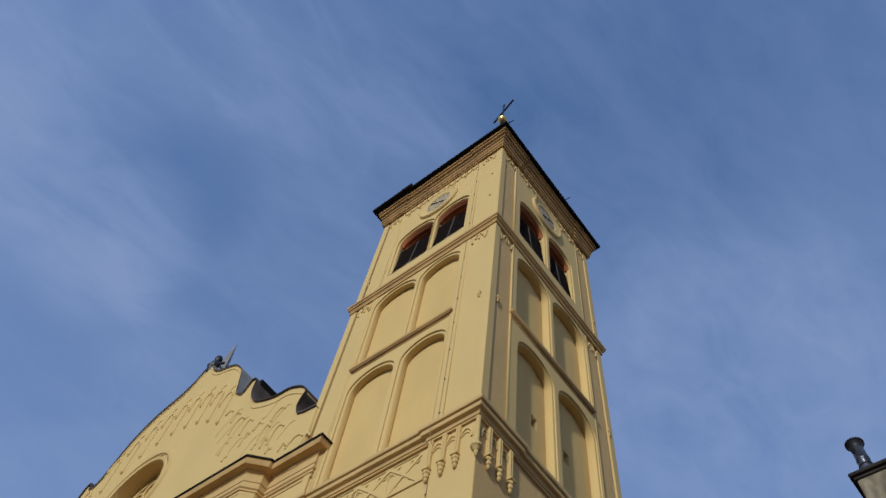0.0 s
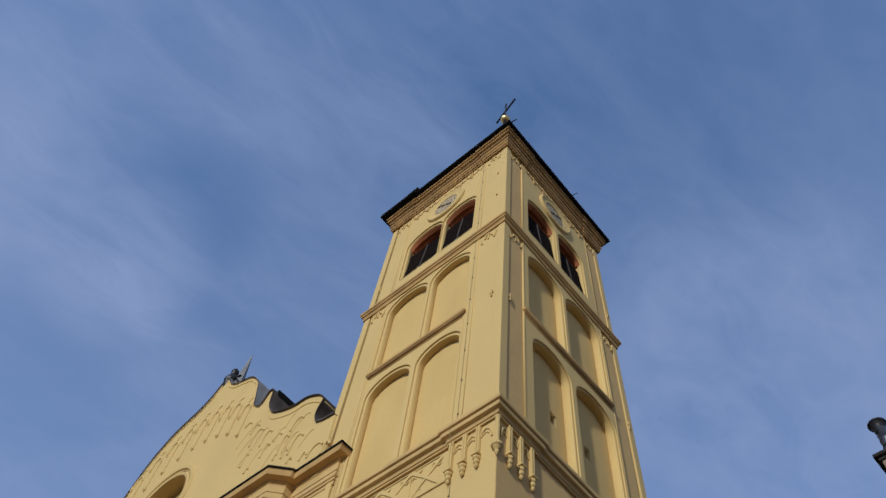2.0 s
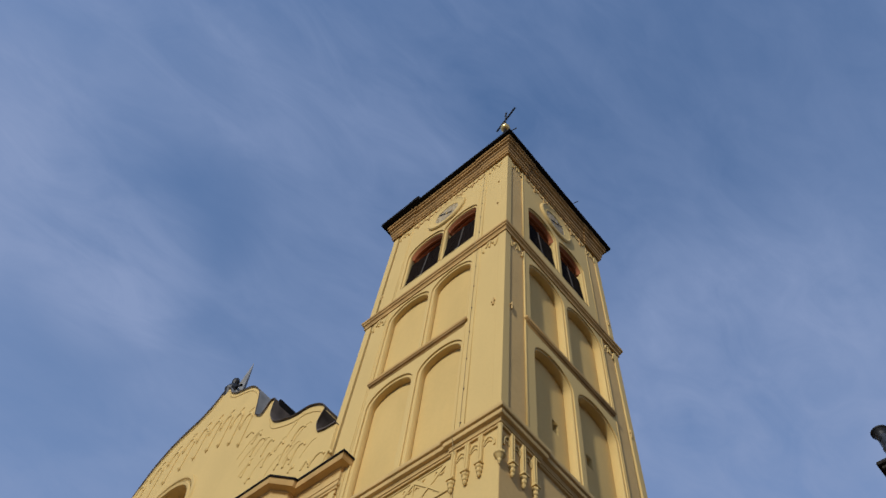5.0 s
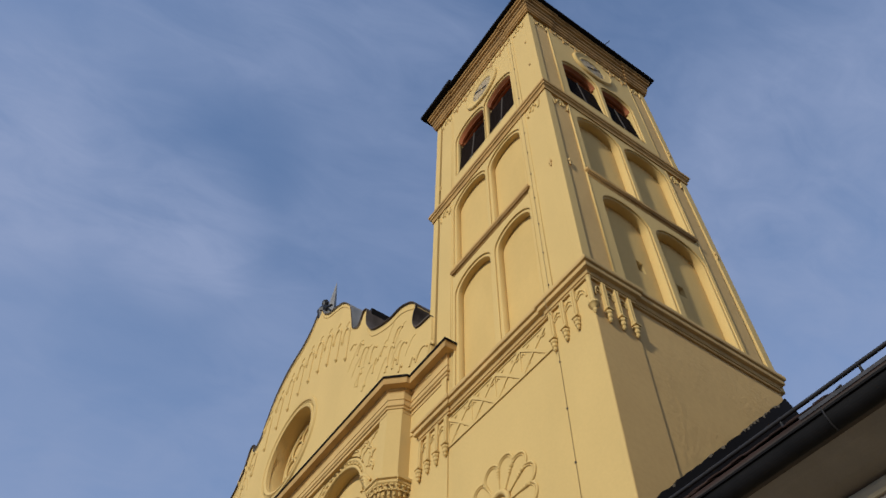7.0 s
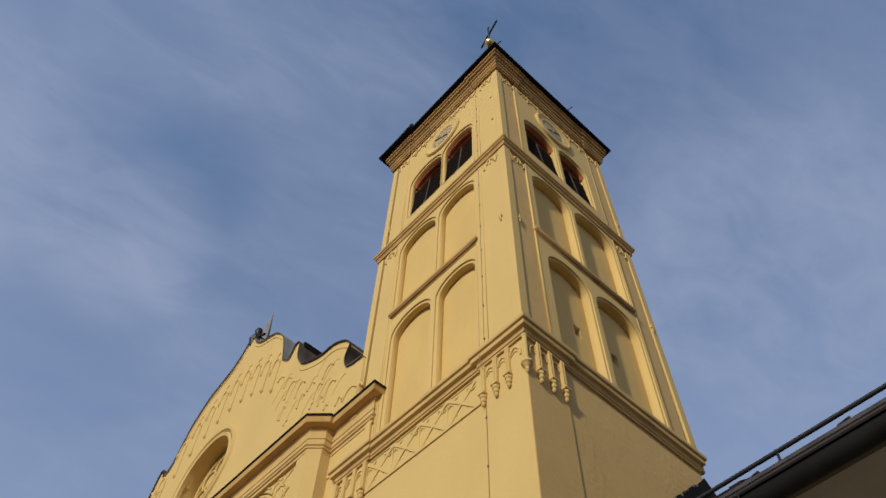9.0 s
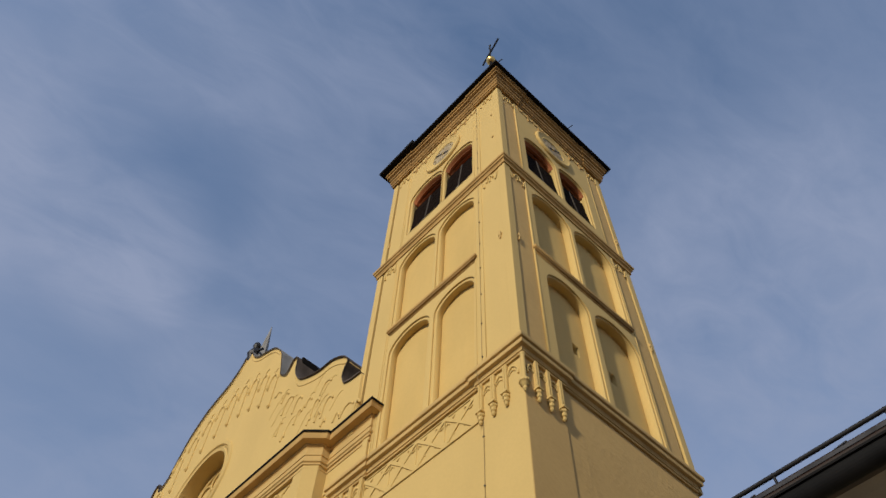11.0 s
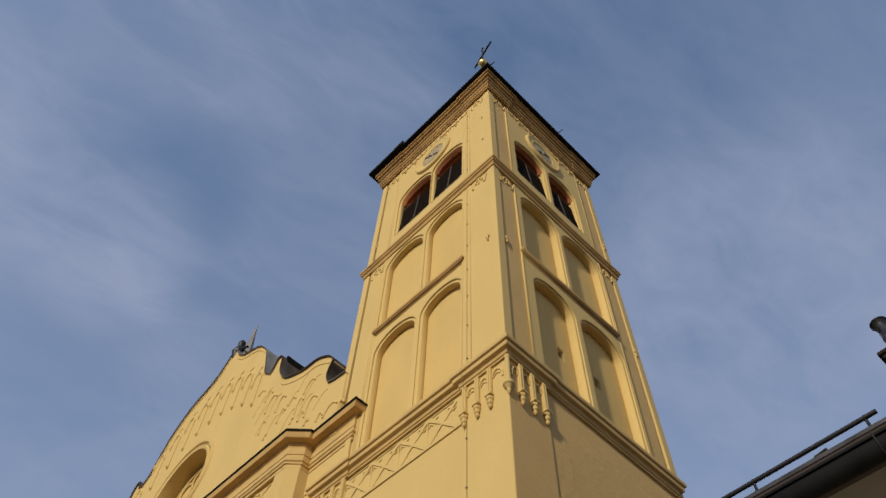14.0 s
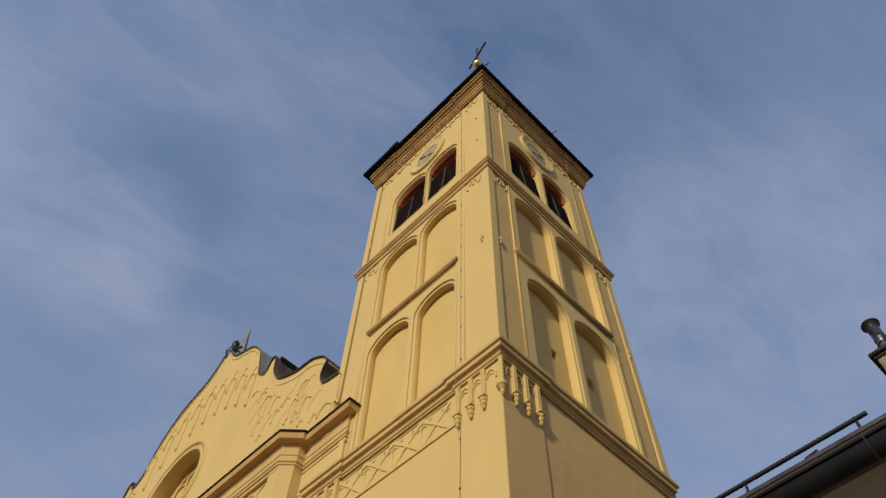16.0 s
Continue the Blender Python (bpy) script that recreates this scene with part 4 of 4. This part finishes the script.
edge = [(-0.55 + 6.27 * k / 40, 8.06 + 5.8 * k / 40 + rag.uniform(-0.025, 0.02)) for k in range(41)]
part("flashing", plate([edge + [(6.1, 13.5), (6.0, 13.0), (-0.5, 7.6)]], 0.05, 0.01, SIDE), M_ROOF, roof, "dark sheet-metal flashing against the tower")
bowl = [math.pi + math.pi * k / 18 for k in range(19)]
for k in range(16):                 # crumbs of old mortar along the flashing
    i = rag.choice((rag.randrange(3, 38), rag.randrange(26, 38)))
    y, z, w = edge[i][0], edge[i][1], rag.uniform(0.02, 0.07)
    part("mortar_crumb", plate([[(y - w, z - 0.9 * w - 0.02), (y - w * 0.4, z - 0.4 * w + rag.uniform(0.0, 0.02)), (y + w, z + 0.9 * w + rag.uniform(-0.01, 0.01)), (y + w * 0.8, z + 0.6 * w - rag.uniform(0.03, 0.09)), (y - w * 0.3, z - 0.5 * w - 0.04)]], 0.05 + rag.uniform(0.004, 0.01), 0.02, SIDE), M_CHIM, roof, "crumbling grey mortar")
part("eaves_sheet", slab(-0.67, -0.33, 0.035, 0.02, 3.1), M_SHEET, roof, "dull grey sheet-metal eaves strip")
for k in range(12):                 # standing seams of the eaves sheet, laid askew
    x = 3.7 + k * 1.15
    part("sheet_seam", tube([(x, -0.66, RZ0 + SL * -0.66 + 0.08), (x - 0.22, -0.34, RZ0 + SL * -0.34 + 0.06)], 0.016), M_SHEET, roof)
gut = part("gutter", sweep([(0.03, -0.68), (30, -0.68)], [(0.115 * math.cos(a), 7.43 + 0.2 * math.sin(a)) for a in bowl] + [(0.14, 7.425), (0.145, 7.45), (0.12, 7.46), (0.1, 7.42), (0.07, 7.34), (0.0, 7.31), (-0.09, 7.36), (-0.1, 7.42)]), M_GUTTER, house, "dark half-round metal gutter")
part("eaves_board", box(0.03, 30, -0.675, -0.52, 7.235, 7.6), M_BOARD, house)
for k in range(8):
    gx = 1.55 + k * 1.9
    part("gutter_bracket", tube([(gx, -0.825, 7.47), (gx, -0.81, 7.37), (gx, -0.76, 7.265), (gx, -0.68, 7.225)], 0.01), M_IRON, gut)
guard = thing("snow_guard", (2.5, -0.42, 7.85), "dark iron snow guard pipe on brackets above the roof edge", "snow guard")
part("pipe", tube([(0.3, -0.42, 8.02), (5.45, -0.42, 8.02)], 0.028, sides=8), M_IRON, guard)
for x in (0.9, 2.75, 3.9, 5.31):
    part("bracket", join(tube([(x, -0.42, 8.05), (x, -0.4, 7.92), (x, -0.5, 7.78)], 0.018), tube([(x, -0.5, 7.79), (x, -0.2, 8.06)], 0.018)), M_IRON, guard)

# chimney
CX, CY = 5.5, 2.8
chim = thing("chimney", (CX + 0.5, CY + 0.5, 10.67), "weathered rendered chimney with a dark cap slab and metal cowl", "chimney")
part("shaft", box(CX + 0.08, CX + 0.97, CY + 0.08, CY + 0.97, 10.47, 11.79, 0.03), M_CHIM, chim)
part("cap_slab", join(box(CX + 0.05, CX + 1.0, CY + 0.05, CY + 1.0, 11.75, 11.815, 0.02), box(CX, CX + 1.05, CY, CY + 1.05, 11.81, 11.89, 0.03)), M_SLAB, chim, "dark weathered cap slab")
POT = Matrix.Translation((CX + 0.3, CY + 0.3, 0))
cowl = part("cowl", ring([(0.09, 11.87), (0.12, 11.87), (0.125, 12.02), (0.108, 12.07), (0.105, 12.27), (0.112, 12.28), (0.112, 12.31), (0.105, 12.32), (0.1, 12.61), (0.09, 12.61)], 28, POT), M_PIPE, chim, "dull grey metal smoke pipe", smooth=True)
part("hood", lathe([(0.1, 12.56), (0.115, 12.62), (0.14, 12.665), (0.158, 12.68), (0.158, 12.705), (0.14, 12.71), (0.05, 12.715)], 28, POT), M_IRON, cowl)
# solid black disc in place of the dark inside of the vent opening
part("vent_hole_disc", lathe([(0.045, -0.02), (0.045, 0.012)], 14, POT @ pose(-0.06, -0.082, 12.49, 90, 0, -36)), M_BLACK, cowl)
for f in (-1, 1):
    part("damper", lathe([(0.05, 0.0), (0.065, 0.02), (0.065, 0.06), (0.05, 0.08)], 12, POT @ pose(f * 0.14 - 0.04, -0.06 - f * 0.06, 11.97, 0, 90, 30)), M_IRON, cowl)
part("strap", tube([(0.11 * math.cos(q * math.pi / 10), 0.11 * math.sin(q * math.pi / 10), 12.15) for q in range(20)], 0.012, True, POT), M_IRON, cowl)

# single roof tiles along the edge beside the tower, unevenly laid
TILE = bpy.data.meshes.new("tile")
tb = box(-0.095, 0.095, -0.18, 0.18, -0.012, 0.012, 0.008)
tb.to_mesh(TILE)
tb.free()
TILE.materials.append(M_TILE)
lay = random.Random(17)
for row in range(5):
    for col in range(16):
        x = 0.16 + 0.2 * col + (0.1 if row % 2 else 0.0)
        y = -0.52 + 0.27 * row
        if row == 0 and x > 3.0:
            continue
        part("tile", TILE, M_TILE, roof, m=Matrix.Translation((x, y + lay.uniform(-0.015, 0.015), RZ0 + SL * y + 0.055 + lay.uniform(-0.008, 0.012))) @ Matrix.Rotation(math.atan(SL) - 0.06 + lay.uniform(-0.03, 0.03), 4, "X") @ Matrix.Rotation(lay.uniform(-0.03, 0.03), 4, "Z"))
